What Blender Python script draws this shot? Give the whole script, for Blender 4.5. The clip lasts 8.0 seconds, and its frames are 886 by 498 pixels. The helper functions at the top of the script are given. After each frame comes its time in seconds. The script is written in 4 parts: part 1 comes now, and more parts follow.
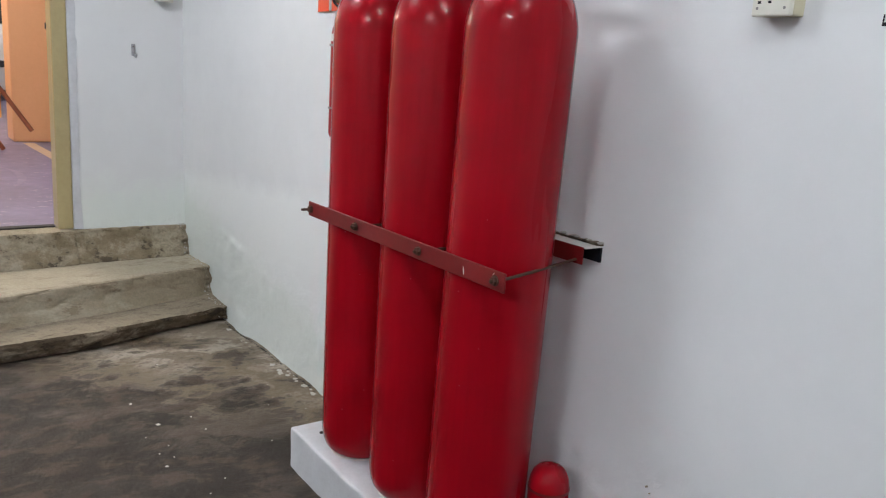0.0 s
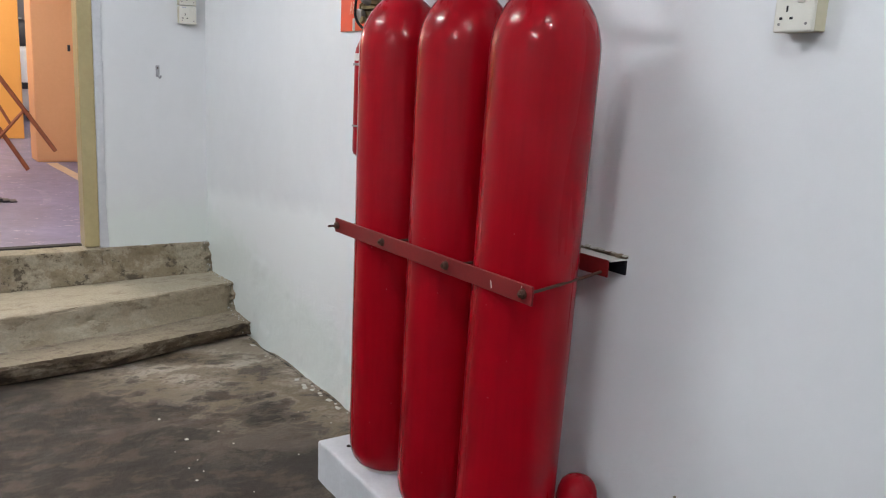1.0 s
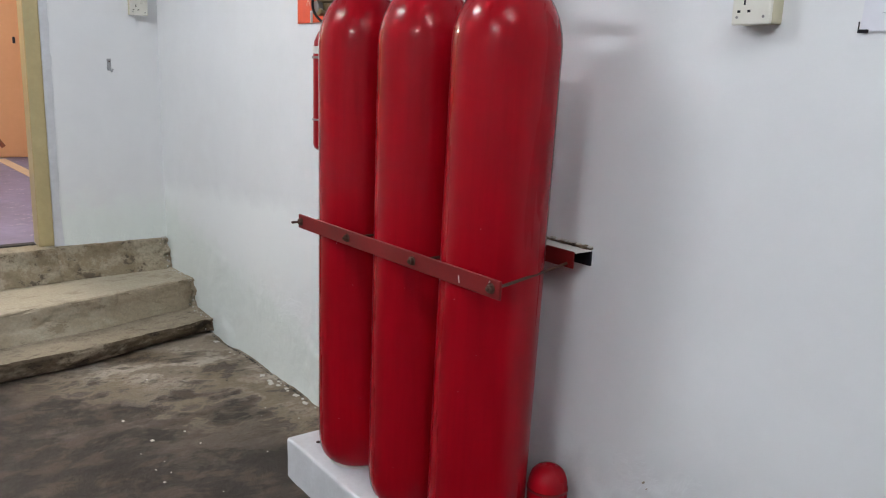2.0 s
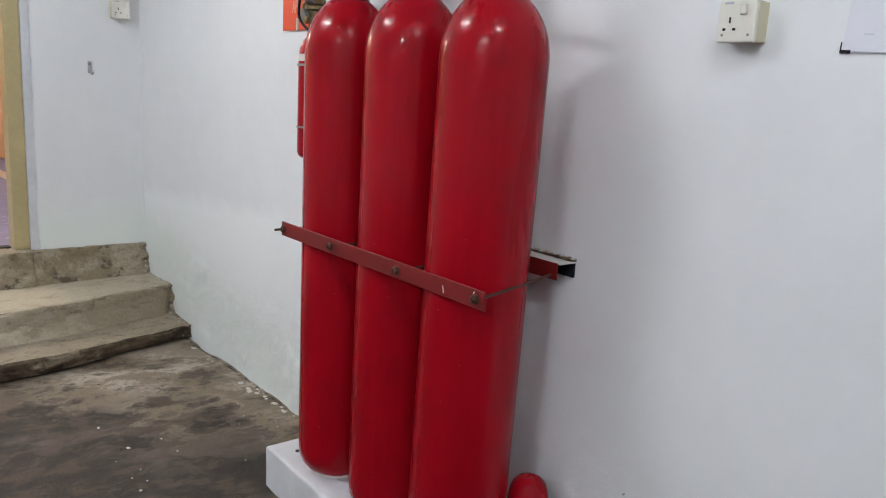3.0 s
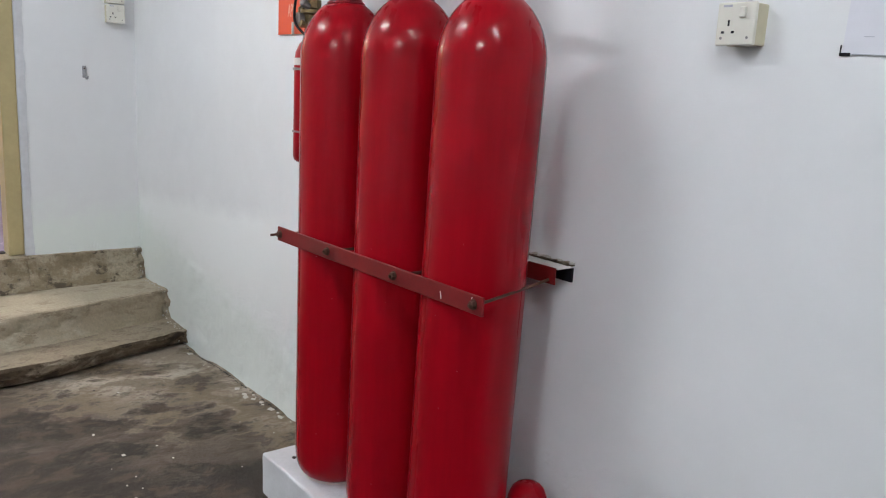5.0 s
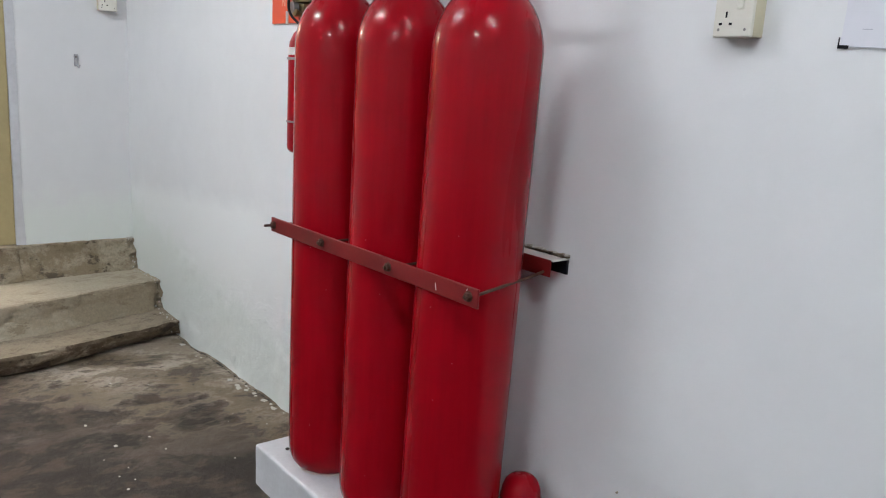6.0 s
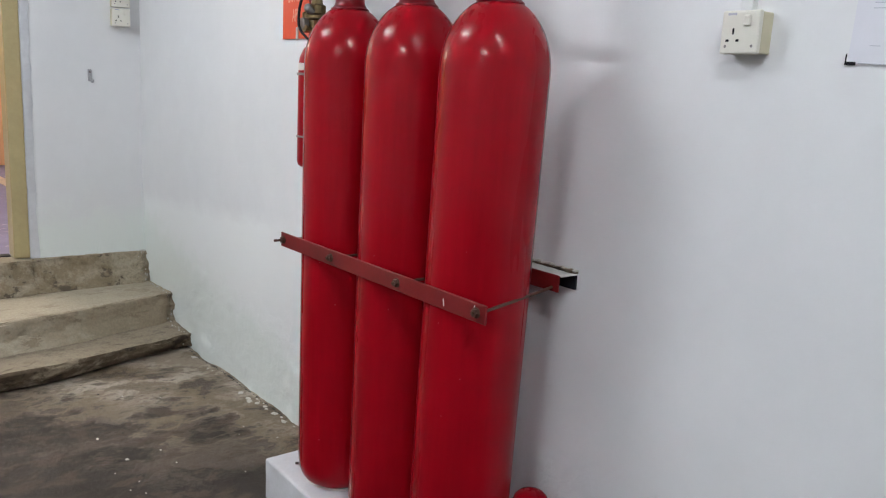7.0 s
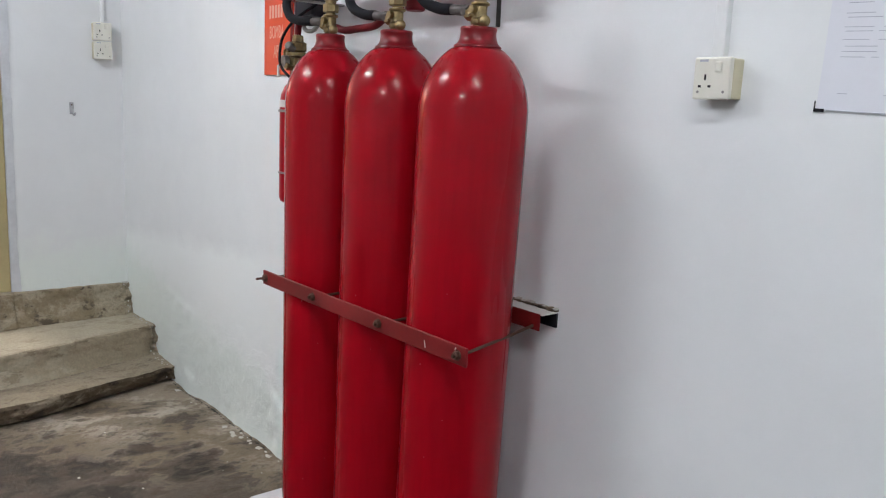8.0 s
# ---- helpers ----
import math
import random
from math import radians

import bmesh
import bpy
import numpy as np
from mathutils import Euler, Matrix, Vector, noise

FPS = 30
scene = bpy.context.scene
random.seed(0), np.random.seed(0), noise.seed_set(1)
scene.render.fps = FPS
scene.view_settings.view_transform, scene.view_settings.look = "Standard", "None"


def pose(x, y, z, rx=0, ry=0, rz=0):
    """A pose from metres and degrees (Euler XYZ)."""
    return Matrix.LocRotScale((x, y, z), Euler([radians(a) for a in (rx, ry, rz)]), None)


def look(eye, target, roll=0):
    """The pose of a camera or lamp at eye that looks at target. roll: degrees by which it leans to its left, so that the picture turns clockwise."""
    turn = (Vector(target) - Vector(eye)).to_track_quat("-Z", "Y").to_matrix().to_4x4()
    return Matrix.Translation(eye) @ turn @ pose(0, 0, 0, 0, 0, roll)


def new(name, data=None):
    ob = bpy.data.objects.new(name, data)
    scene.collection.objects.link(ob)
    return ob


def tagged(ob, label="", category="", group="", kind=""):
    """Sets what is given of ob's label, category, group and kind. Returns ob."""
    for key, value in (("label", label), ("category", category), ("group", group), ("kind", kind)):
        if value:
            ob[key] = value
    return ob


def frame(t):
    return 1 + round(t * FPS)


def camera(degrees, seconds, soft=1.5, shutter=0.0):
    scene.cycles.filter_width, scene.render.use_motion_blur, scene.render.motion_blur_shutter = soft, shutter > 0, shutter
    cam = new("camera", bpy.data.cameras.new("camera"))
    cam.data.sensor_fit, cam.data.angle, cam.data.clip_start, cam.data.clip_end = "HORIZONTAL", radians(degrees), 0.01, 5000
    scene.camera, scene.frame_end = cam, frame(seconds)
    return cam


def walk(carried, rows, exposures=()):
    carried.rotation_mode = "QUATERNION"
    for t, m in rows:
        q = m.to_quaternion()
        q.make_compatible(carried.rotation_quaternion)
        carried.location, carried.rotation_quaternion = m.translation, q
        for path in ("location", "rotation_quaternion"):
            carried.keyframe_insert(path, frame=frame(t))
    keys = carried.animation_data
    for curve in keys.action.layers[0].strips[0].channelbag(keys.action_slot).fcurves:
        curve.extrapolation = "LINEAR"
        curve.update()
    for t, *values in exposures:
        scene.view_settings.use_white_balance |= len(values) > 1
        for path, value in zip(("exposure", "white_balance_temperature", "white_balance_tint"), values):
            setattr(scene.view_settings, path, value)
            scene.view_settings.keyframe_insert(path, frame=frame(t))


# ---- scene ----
# ---------------------------------------------------------------- camera
cam = camera(58.0, 8.0, soft=1.1, shutter=0.35)
PATH = [
    (0, (4.576, -1.383, 1.311), (2.978, -0.256, 0.889), 3.6),
    (0.5, (4.584, -1.418, 1.311), (2.964, -0.319, 0.905), 3.2),
    (1, (4.588, -1.426, 1.316), (2.962, -0.328, 0.928), 2.8),
    (1.5, (4.583, -1.427, 1.327), (2.99, -0.289, 0.916), 2.0),
    (1.7, (4.579, -1.429, 1.332), (2.999, -0.275, 0.909), 1.7),
    (2.8, (4.568, -1.449, 1.342), (3.036, -0.227, 0.942), 3.2),
    (3, (4.567, -1.448, 1.341), (3.033, -0.227, 0.945), 3.1),
    (3.5, (4.567, -1.443, 1.34), (3.032, -0.223, 0.949), 2.9),
    (4, (4.565, -1.444, 1.34), (3.023, -0.23, 0.951), 2.9),
    (4.2, (4.564, -1.444, 1.341), (3.022, -0.231, 0.953), 2.8),
    (5.3, (4.550, -1.440, 1.342), (3.028, -0.204, 0.951), 3.0),
    (5.5, (4.548, -1.44, 1.342), (3.03, -0.2, 0.945), 3.0),
    (6, (4.545, -1.44, 1.34), (3.03, -0.199, 0.933), 3.3),
    (6.5, (4.547, -1.438, 1.342), (3.024, -0.207, 0.935), 3.2),
    (7, (4.551, -1.433, 1.355), (3.012, -0.214, 0.97), 3.0),
    (7.5, (4.558, -1.433, 1.382), (3.023, -0.2, 1.031), 3.0),
    (8, (4.559, -1.426, 1.407), (3.034, -0.177, 1.071), 2.5),
]
walk(cam, [(t, look(eye, aim, roll)) for t, eye, aim, roll in PATH])

# ---------------------------------------------------------------- light
sky = bpy.data.worlds.new("world")
scene.world = sky
sky.use_nodes = True
sky.node_tree.nodes["Background"].inputs["Color"].default_value = (0.5, 0.6, 0.8, 1)
sky.node_tree.nodes["Background"].inputs["Strength"].default_value = 0.05
scene.view_settings.exposure = 0.0
TUBE_POWER = 244.0          # emission of the room's fluorescent tubes
PARK_POWER = 730.0          # emission of the unseen tubes added to light the car park


# ---------------------------------------------------------------- materials
def ramp(nt, stops):
    n = nt.nodes.new("ShaderNodeValToRGB")
    el = n.color_ramp.elements
    el[0].position, el[0].color = stops[0][0], (*stops[0][1], 1)
    el[1].position, el[1].color = stops[-1][0], (*stops[-1][1], 1)
    for p, c in stops[1:-1]:
        e = el.new(p)
        e.color = (*c, 1)
    return n


def mixrgb(nt, fac, a, b, mode="MIX"):
    n = nt.nodes.new("ShaderNodeMix")
    n.data_type, n.blend_type = "RGBA", mode
    for sock, v in ((0, fac), (6, a), (7, b)):
        if isinstance(v, bpy.types.NodeSocket):
            nt.links.new(v, n.inputs[sock])
        else:
            n.inputs[sock].default_value = v if sock == 0 else (*v, 1)
    return n.outputs[2]


def noise_tex(nt, scale, detail=5, rough=0.55, distort=0.0, stretch=None):
    co = nt.nodes.new("ShaderNodeTexCoord").outputs["Object"]
    if stretch:
        mp = nt.nodes.new("ShaderNodeMapping")
        mp.inputs["Scale"].default_value = stretch
        nt.links.new(co, mp.inputs[0])
        co = mp.outputs[0]
    n = nt.nodes.new("ShaderNodeTexNoise")
    for k, v in (("Scale", scale), ("Detail", detail), ("Roughness", rough), ("Distortion", distort)):
        n.inputs[k].default_value = v
    nt.links.new(co, n.inputs["Vector"])
    return n.outputs["Fac"]


def math_node(nt, op, a, b=0.0, clamp=False):
    n = nt.nodes.new("ShaderNodeMath")
    n.operation, n.use_clamp = op, clamp
    for i, v in enumerate((a, b)):
        if isinstance(v, bpy.types.NodeSocket):
            nt.links.new(v, n.inputs[i])
        else:
            n.inputs[i].default_value = v
    return n.outputs[0]


def material(name, light, dark, rough=0.6, metal=0.0, grain=60, patch=4, bump=0.1, bump_size=0.002, worn=None, worn_at=0.68, coat=0.0, spread=0.12, stretch=None, shine=0.5, coat_rough=0.06):
    """A painted, metal or mineral surface: broad patches, fine grain, relief and, if given, worn spots of another colour."""
    m = bpy.data.materials.new(name)
    m.use_nodes = True
    nt = m.node_tree
    p = nt.nodes["Principled BSDF"]
    big, fine = noise_tex(nt, patch, 4, stretch=stretch), noise_tex(nt, grain, 6, 0.65, stretch=stretch)
    r1 = ramp(nt, ((0.32, dark), (0.68, light)))
    nt.links.new(math_node(nt, "ADD", math_node(nt, "MULTIPLY", big, 0.65), math_node(nt, "MULTIPLY", fine, 0.35)), r1.inputs[0])
    col = r1.outputs[0]
    if worn:
        w = noise_tex(nt, patch * 5, 8, 0.7)
        f = ramp(nt, ((worn_at, (0, 0, 0)), (worn_at + 0.05, (1, 1, 1))))
        nt.links.new(w, f.inputs[0])
        col = mixrgb(nt, f.outputs[0], col, worn)
    nt.links.new(col, p.inputs["Base Color"])
    rr = nt.nodes.new("ShaderNodeMapRange")
    rr.inputs["To Min"].default_value, rr.inputs["To Max"].default_value = max(0.03, rough - spread), min(1, rough + spread)
    nt.links.new(big, rr.inputs[0])
    nt.links.new(rr.outputs[0], p.inputs["Roughness"])
    p.inputs["Metallic"].default_value = metal
    p.inputs["Specular IOR Level"].default_value = shine
    p.inputs["Coat Weight"].default_value = coat
    p.inputs["Coat Roughness"].default_value = coat_rough
    if bump:
        b = nt.nodes.new("ShaderNodeBump")
        b.inputs["Strength"].default_value, b.inputs["Distance"].default_value = bump, bump_size
        nt.links.new(fine, b.inputs["Height"])
        nt.links.new(b.outputs[0], p.inputs["Normal"])
    return m


def glow(name, colour, power):
    m = bpy.data.materials.new(name)
    m.use_nodes = True
    p = m.node_tree.nodes["Principled BSDF"]
    p.inputs["Emission Color"].default_value, p.inputs["Emission Strength"].default_value = (*colour, 1), power
    p.inputs["Base Color"].default_value = (0.8, 0.8, 0.8, 1)
    return m


def wall_paint():
    """Hand-rolled white emulsion over uneven plaster, with faint scuffs and grey smears."""
    m = bpy.data.materials.new("white_wall_paint")
    m.use_nodes = True
    nt = m.node_tree
    p = nt.nodes["Principled BSDF"]
    big, mid, fine = noise_tex(nt, 0.9, 5, 0.6), noise_tex(nt, 6, 6, 0.65, 0.4), noise_tex(nt, 140, 5, 0.6)
    r = ramp(nt, ((0.3, (0.69, 0.70, 0.705)), (0.7, (0.78, 0.79, 0.795))))
    nt.links.new(math_node(nt, "ADD", math_node(nt, "MULTIPLY", big, 0.7), math_node(nt, "MULTIPLY", mid, 0.3)), r.inputs[0])
    co = nt.nodes.new("ShaderNodeSeparateXYZ")
    nt.links.new(nt.nodes.new("ShaderNodeTexCoord").outputs["Object"], co.inputs[0])
    line = math_node(nt, "ADD", math_node(nt, "MULTIPLY", co.outputs[0], 0.072), math_node(nt, "MULTIPLY", mid, 0.10))
    above = math_node(nt, "SUBTRACT", co.outputs[2], line)
    coat2 = ramp(nt, ((0.60, (1, 1, 1)), (0.68, (0, 0, 0))))
    nt.links.new(above, coat2.inputs[0])
    east = ramp(nt, ((0.45, (1, 1, 1)), (0.75, (0, 0, 0))))
    nt.links.new(math_node(nt, "MULTIPLY", co.outputs[0], 0.3), east.inputs[0])
    second = math_node(nt, "MULTIPLY", math_node(nt, "MULTIPLY", coat2.outputs[0], east.outputs[0]), math_node(nt, "GREATER_THAN", co.outputs[0], 0.02))
    paint = mixrgb(nt, second, r.outputs[0], (0.815, 0.835, 0.828))
    skirt = math_node(nt, "SUBTRACT", math_node(nt, "ADD", co.outputs[2], math_node(nt, "MULTIPLY", co.outputs[0], 0.17)), math_node(nt, "MULTIPLY", mid, 0.35))
    older = ramp(nt, ((0.34, (0.85, 0.85, 0.85)), (0.50, (0, 0, 0))))
    nt.links.new(skirt, older.inputs[0])
    paint = mixrgb(nt, older.outputs[0], paint, (0.735, 0.785, 0.745))
    scuff = ramp(nt, ((0.70, (0, 0, 0)), (0.80, (0.35, 0.35, 0.35))))
    nt.links.new(noise_tex(nt, 9, 9, 0.72, 0.8, (1, 1, 2.2)), scuff.inputs[0])
    nt.links.new(mixrgb(nt, scuff.outputs[0], paint, (0.55, 0.55, 0.53)), p.inputs["Base Color"])
    p.inputs["Roughness"].default_value = 0.52
    h = math_node(nt, "ADD", math_node(nt, "MULTIPLY", mid, 1.0), math_node(nt, "MULTIPLY", fine, 0.12))
    flake = ramp(nt, ((0.55, (0, 0, 0)), (0.575, (1, 1, 1)), (0.66, (0.5, 0.5, 0.5))))
    nt.links.new(noise_tex(nt, 5.0, 9, 0.64, 0.5), flake.inputs[0])
    trowel = ramp(nt, ((0.46, (0, 0, 0)), (0.60, (1, 1, 1))))
    nt.links.new(noise_tex(nt, 17, 8, 0.68, 0.8, (1.5, 1, 0.8)), trowel.inputs[0])
    foot = ramp(nt, ((0.10, (1, 1, 1)), (0.26, (0, 0, 0))))
    nt.links.new(math_node(nt, "SUBTRACT", co.outputs[2], math_node(nt, "MULTIPLY", mid, 0.40)), foot.inputs[0])
    rough_coat = math_node(nt, "ADD", math_node(nt, "MULTIPLY", flake.outputs[0], 4.5), math_node(nt, "MULTIPLY", trowel.outputs[0], 3.2))
    h = math_node(nt, "ADD", h, math_node(nt, "MULTIPLY", rough_coat, foot.outputs[0]))
    b = nt.nodes.new("ShaderNodeBump")
    b.inputs["Strength"].default_value, b.inputs["Distance"].default_value = 0.25, 0.006
    nt.links.new(h, b.inputs["Height"])
    nt.links.new(b.outputs[0], p.inputs["Normal"])
    return m


def concrete(name, pale, mid, dark, brown, rough=0.75, scale=1.0, stretch=(1, 1, 1), black=None, lit_worn=0.0, stain=0.75):
    """Old walked-on concrete: pale worn film, brown dirt and, if asked, upward faces lightened for light from above and
    wear, and a large blackened area with a ragged edge.
    """
    m = bpy.data.materials.new(name)
    m.use_nodes = True
    nt = m.node_tree
    p = nt.nodes["Principled BSDF"]
    a = noise_tex(nt, 2.8 * scale, 10, 0.64, 0.2, stretch)
    b = noise_tex(nt, 8.5 * scale, 10, 0.74, 0.25, stretch)
    c = noise_tex(nt, 1.5 * scale, 6, 0.6, 0.5)
    g = noise_tex(nt, 75, 7, 0.72)
    base = ramp(nt, ((0.435, dark), (0.468, mid), (0.495, mid), (0.535, pale)))
    nt.links.new(math_node(nt, "ADD", math_node(nt, "MULTIPLY", a, 0.62), math_node(nt, "MULTIPLY", b, 0.38)), base.inputs[0])
    fb = ramp(nt, ((0.50, (0, 0, 0)), (0.56, (stain, stain, stain))))
    nt.links.new(math_node(nt, "ADD", math_node(nt, "MULTIPLY", c, 0.6), math_node(nt, "MULTIPLY", b, 0.4)), fb.inputs[0])
    col = mixrgb(nt, fb.outputs[0], base.outputs[0], brown)
    if black:
        co = nt.nodes.new("ShaderNodeSeparateXYZ")
        nt.links.new(nt.nodes.new("ShaderNodeTexCoord").outputs["Object"], co.inputs[0])
        d = math_node(nt, "ADD", math_node(nt, "MULTIPLY", co.outputs[0], 0.165), math_node(nt, "MULTIPLY", math_node(nt, "ADD", a, math_node(nt, "MULTIPLY", b, 0.62)), 0.75))
        d = math_node(nt, "SUBTRACT", d, math_node(nt, "MULTIPLY", math_node(nt, "MAXIMUM", math_node(nt, "ADD", co.outputs[1], 0.27), 0.0), 0.58))
        d = math_node(nt, "ADD", d, math_node(nt, "MULTIPLY", math_node(nt, "MAXIMUM", math_node(nt, "SUBTRACT", -0.55, co.outputs[1]), 0.0), 0.34))
        fk = ramp(nt, ((0.845, (0, 0, 0)), (0.880, (0.60, 0.60, 0.60)), (0.935, (0.97, 0.97, 0.97))))
        nt.links.new(d, fk.inputs[0])
        dk = ramp(nt, ((0.445, black), (0.505, tuple(1.5 * q for q in black)), (0.575, tuple(3.8 * q for q in black))))
        nt.links.new(b, dk.inputs[0])
        col = mixrgb(nt, fk.outputs[0], col, dk.outputs[0])
    # upward faces paler: light from above put into the colour, along with wear
    if lit_worn:
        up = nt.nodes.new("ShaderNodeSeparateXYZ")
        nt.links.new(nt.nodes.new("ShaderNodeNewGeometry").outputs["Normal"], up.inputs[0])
        flat = ramp(nt, ((0.70, (0, 0, 0)), (0.95, (lit_worn, lit_worn, lit_worn))))
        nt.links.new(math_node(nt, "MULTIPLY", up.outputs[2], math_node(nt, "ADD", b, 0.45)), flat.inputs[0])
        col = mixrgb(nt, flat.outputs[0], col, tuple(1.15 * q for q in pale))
    gr = ramp(nt, ((0.3, (0.82, 0.82, 0.82)), (0.7, (1.12, 1.12, 1.12))))
    nt.links.new(g, gr.inputs[0])
    nt.links.new(mixrgb(nt, 1.0, col, gr.outputs[0], "MULTIPLY"), p.inputs["Base Color"])
    rr = nt.nodes.new("ShaderNodeMapRange")
    rr.inputs["From Min"].default_value, rr.inputs["From Max"].default_value = 0.35, 0.6
    rr.inputs["To Min"].default_value, rr.inputs["To Max"].default_value = rough - 0.12, rough + 0.1
    nt.links.new(a, rr.inputs[0])
    nt.links.new(rr.outputs[0], p.inputs["Roughness"])
    p.inputs["Specular IOR Level"].default_value = 0.24
    h = math_node(nt, "ADD", math_node(nt, "ADD", b, math_node(nt, "MULTIPLY", noise_tex(nt, 34, 8, 0.7), 0.45)), math_node(nt, "MULTIPLY", g, 0.08))
    bp = nt.nodes.new("ShaderNodeBump")
    bp.inputs["Strength"].default_value, bp.inputs["Distance"].default_value = 0.9, 0.010
    nt.links.new(h, bp.inputs["Height"])
    nt.links.new(bp.outputs[0], p.inputs["Normal"])
    return m


WALL = wall_paint()
FLOOR = concrete("stained_concrete_floor", (0.37, 0.325, 0.265), (0.185, 0.148, 0.108), (0.070, 0.052, 0.036), (0.135, 0.095, 0.052), 0.60, 1.25, (1.1, 0.82, 1), (0.0150, 0.0102, 0.0074), stain=0.5)
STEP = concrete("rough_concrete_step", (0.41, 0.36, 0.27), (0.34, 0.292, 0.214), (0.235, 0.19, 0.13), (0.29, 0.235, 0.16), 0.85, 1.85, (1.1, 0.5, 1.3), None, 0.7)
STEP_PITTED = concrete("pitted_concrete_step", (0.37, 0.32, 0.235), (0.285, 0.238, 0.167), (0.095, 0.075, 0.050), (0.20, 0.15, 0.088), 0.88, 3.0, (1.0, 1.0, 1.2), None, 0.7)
# darkened for the dirt and the undercut shade of the lowest riser
STEP_DIRT_SHADE = concrete("dirty_shaded_concrete_step", (0.26, 0.215, 0.155), (0.115, 0.086, 0.056), (0.040, 0.028, 0.018), (0.085, 0.060, 0.036), 0.85, 2.4, (1.0, 0.6, 1.2), None, 0.93)
PARK_FLOOR = material("purple_grey_floor_paint", (0.235, 0.21, 0.35), (0.105, 0.093, 0.162), 0.5, 0, 12, 2.2, 0.1, worn=(0.38, 0.34, 0.45), worn_at=0.60)
CEIL = material("white_ceiling_paint", (0.78, 0.78, 0.77), (0.7, 0.7, 0.7), 0.8)
RED = material("red_gloss_enamel", (0.318, 0.0019, 0.0084), (0.236, 0.0015, 0.0063), 0.28, 0, 24, 3, 0.06, 0.0010, coat=0.18, spread=0.06, stretch=(3, 3, 0.25), shine=0.09, coat_rough=0.085)
RED_DULL = material("dull_red_oxide_paint", (0.190, 0.0105, 0.0115), (0.12, 0.009, 0.009), 0.5, metal=0, grain=90, patch=7, bump=0.12, bump_size=0.001, worn=(0.13, 0.06, 0.035), worn_at=0.68, shine=0.22)
NECK = material("worn_red_enamel", (0.20, 0.004, 0.009), (0.11, 0.005, 0.007), 0.30, 0, 70, 14, 0.06, 0.001, worn=(0.09, 0.04, 0.025), worn_at=0.64, shine=0.25)
RED_RUBBER = material("red_rubber", (0.18, 0.008, 0.014), (0.13, 0.007, 0.011), 0.5, shine=0.25)
TRESTLE = material("rust_red_paint", (0.36, 0.115, 0.05), (0.22, 0.06, 0.03), 0.6, 0, 60, 8, 0.1)
HOOK = material("dull_grey_zinc", (0.40, 0.40, 0.41), (0.26, 0.26, 0.27), 0.5, 0, 90, 30, 0.1)
EDGE = material("pale_grey_plaster", (0.62, 0.635, 0.66), (0.52, 0.53, 0.55), 0.7, 0, 60, 12, 0.3, 0.004)
RUST = material("rusty_steel", (0.105, 0.038, 0.021), (0.045, 0.022, 0.015), 0.75, 0.2, 140, 20, 0.3, 0.001)
BRASS = material("aged_brass", (0.38, 0.29, 0.145), (0.18, 0.135, 0.07), 0.40, 1.0, 90, 14, 0.15, 0.001, worn=(0.16, 0.13, 0.08), worn_at=0.58)
CRIMP = material("dull_zinc_sleeve", (0.13, 0.115, 0.11), (0.07, 0.058, 0.054), 0.6, 0.5, 120, 20, 0.06, 0.001)
STEEL = material("dull_steel", (0.36, 0.345, 0.33), (0.25, 0.24, 0.23), 0.48, 1.0, 120, 20, 0.06, 0.001)
BLACK = material("black_rubber", (0.010, 0.010, 0.013), (0.006, 0.006, 0.009), 0.7, shine=0.15)
DARK = material("dark_grey_plastic", (0.030, 0.030, 0.040), (0.02, 0.02, 0.026), 0.5, shine=0.3)
PLASTIC = material("cream_white_plastic", (0.72, 0.70, 0.62), (0.66, 0.64, 0.56), 0.35, 0, 40, 8, 0.02)
PLASTIC_AGED = material("yellowed_plastic", (0.62, 0.57, 0.40), (0.54, 0.50, 0.35), 0.4, 0, 40, 8, 0.02)
TRUNKING = material("white_pvc_trunking", (0.75, 0.76, 0.76), (0.68, 0.69, 0.69), 0.45, 0, 40, 6, 0.02)
PLINTH = material("white_painted_concrete", (0.60, 0.615, 0.64), (0.47, 0.48, 0.50), 0.6, 0, 80, 6, 0.4, 0.004, worn=(0.45, 0.44, 0.42), worn_at=0.74)
FRAME = material("khaki_gloss_paint", (0.47, 0.39, 0.20), (0.38, 0.31, 0.155), 0.4, 0, 50, 5, 0.12, 0.002)
POSTER = material("orange_red_card", (0.74, 0.085, 0.028), (0.66, 0.07, 0.024), 0.4, 0, 40, 6, 0.02)
PALE_INK = material("pale_orange_ink", (0.80, 0.42, 0.32), (0.72, 0.34, 0.26), 0.5, 0, 60, 20, 0)
PAPER = material("printed_paper", (0.73, 0.735, 0.785), (0.68, 0.685, 0.735), 0.6, 0, 30, 5, 0.05)
INK = material("grey_ink", (0.48, 0.49, 0.55), (0.36, 0.37, 0.43), 0.6, 0, 60, 20, 0)
LABEL = material("white_label", (0.74, 0.72, 0.68), (0.62, 0.60, 0.56), 0.5)
ORANGE = material("orange_wall_paint", (0.82, 0.44, 0.23), (0.76, 0.39, 0.195), 0.6, 0, 30, 2, 0.1)
YELLOW = material("orange_yellow_wall_paint", (0.86, 0.42, 0.10), (0.80, 0.38, 0.085), 0.6, 0, 30, 2, 0.1)
LINE = material("worn_yellow_line_paint", (0.66, 0.50, 0.30), (0.50, 0.37, 0.26), 0.6, 0, 60, 8, 0.1)
CHIP = material("white_paint_chip", (0.60, 0.58, 0.53), (0.42, 0.40, 0.36), 0.8, 0, 200, 60)
PINK = material("chipped_pink_primer", (0.45, 0.16, 0.15), (0.36, 0.10, 0.10), 0.6)
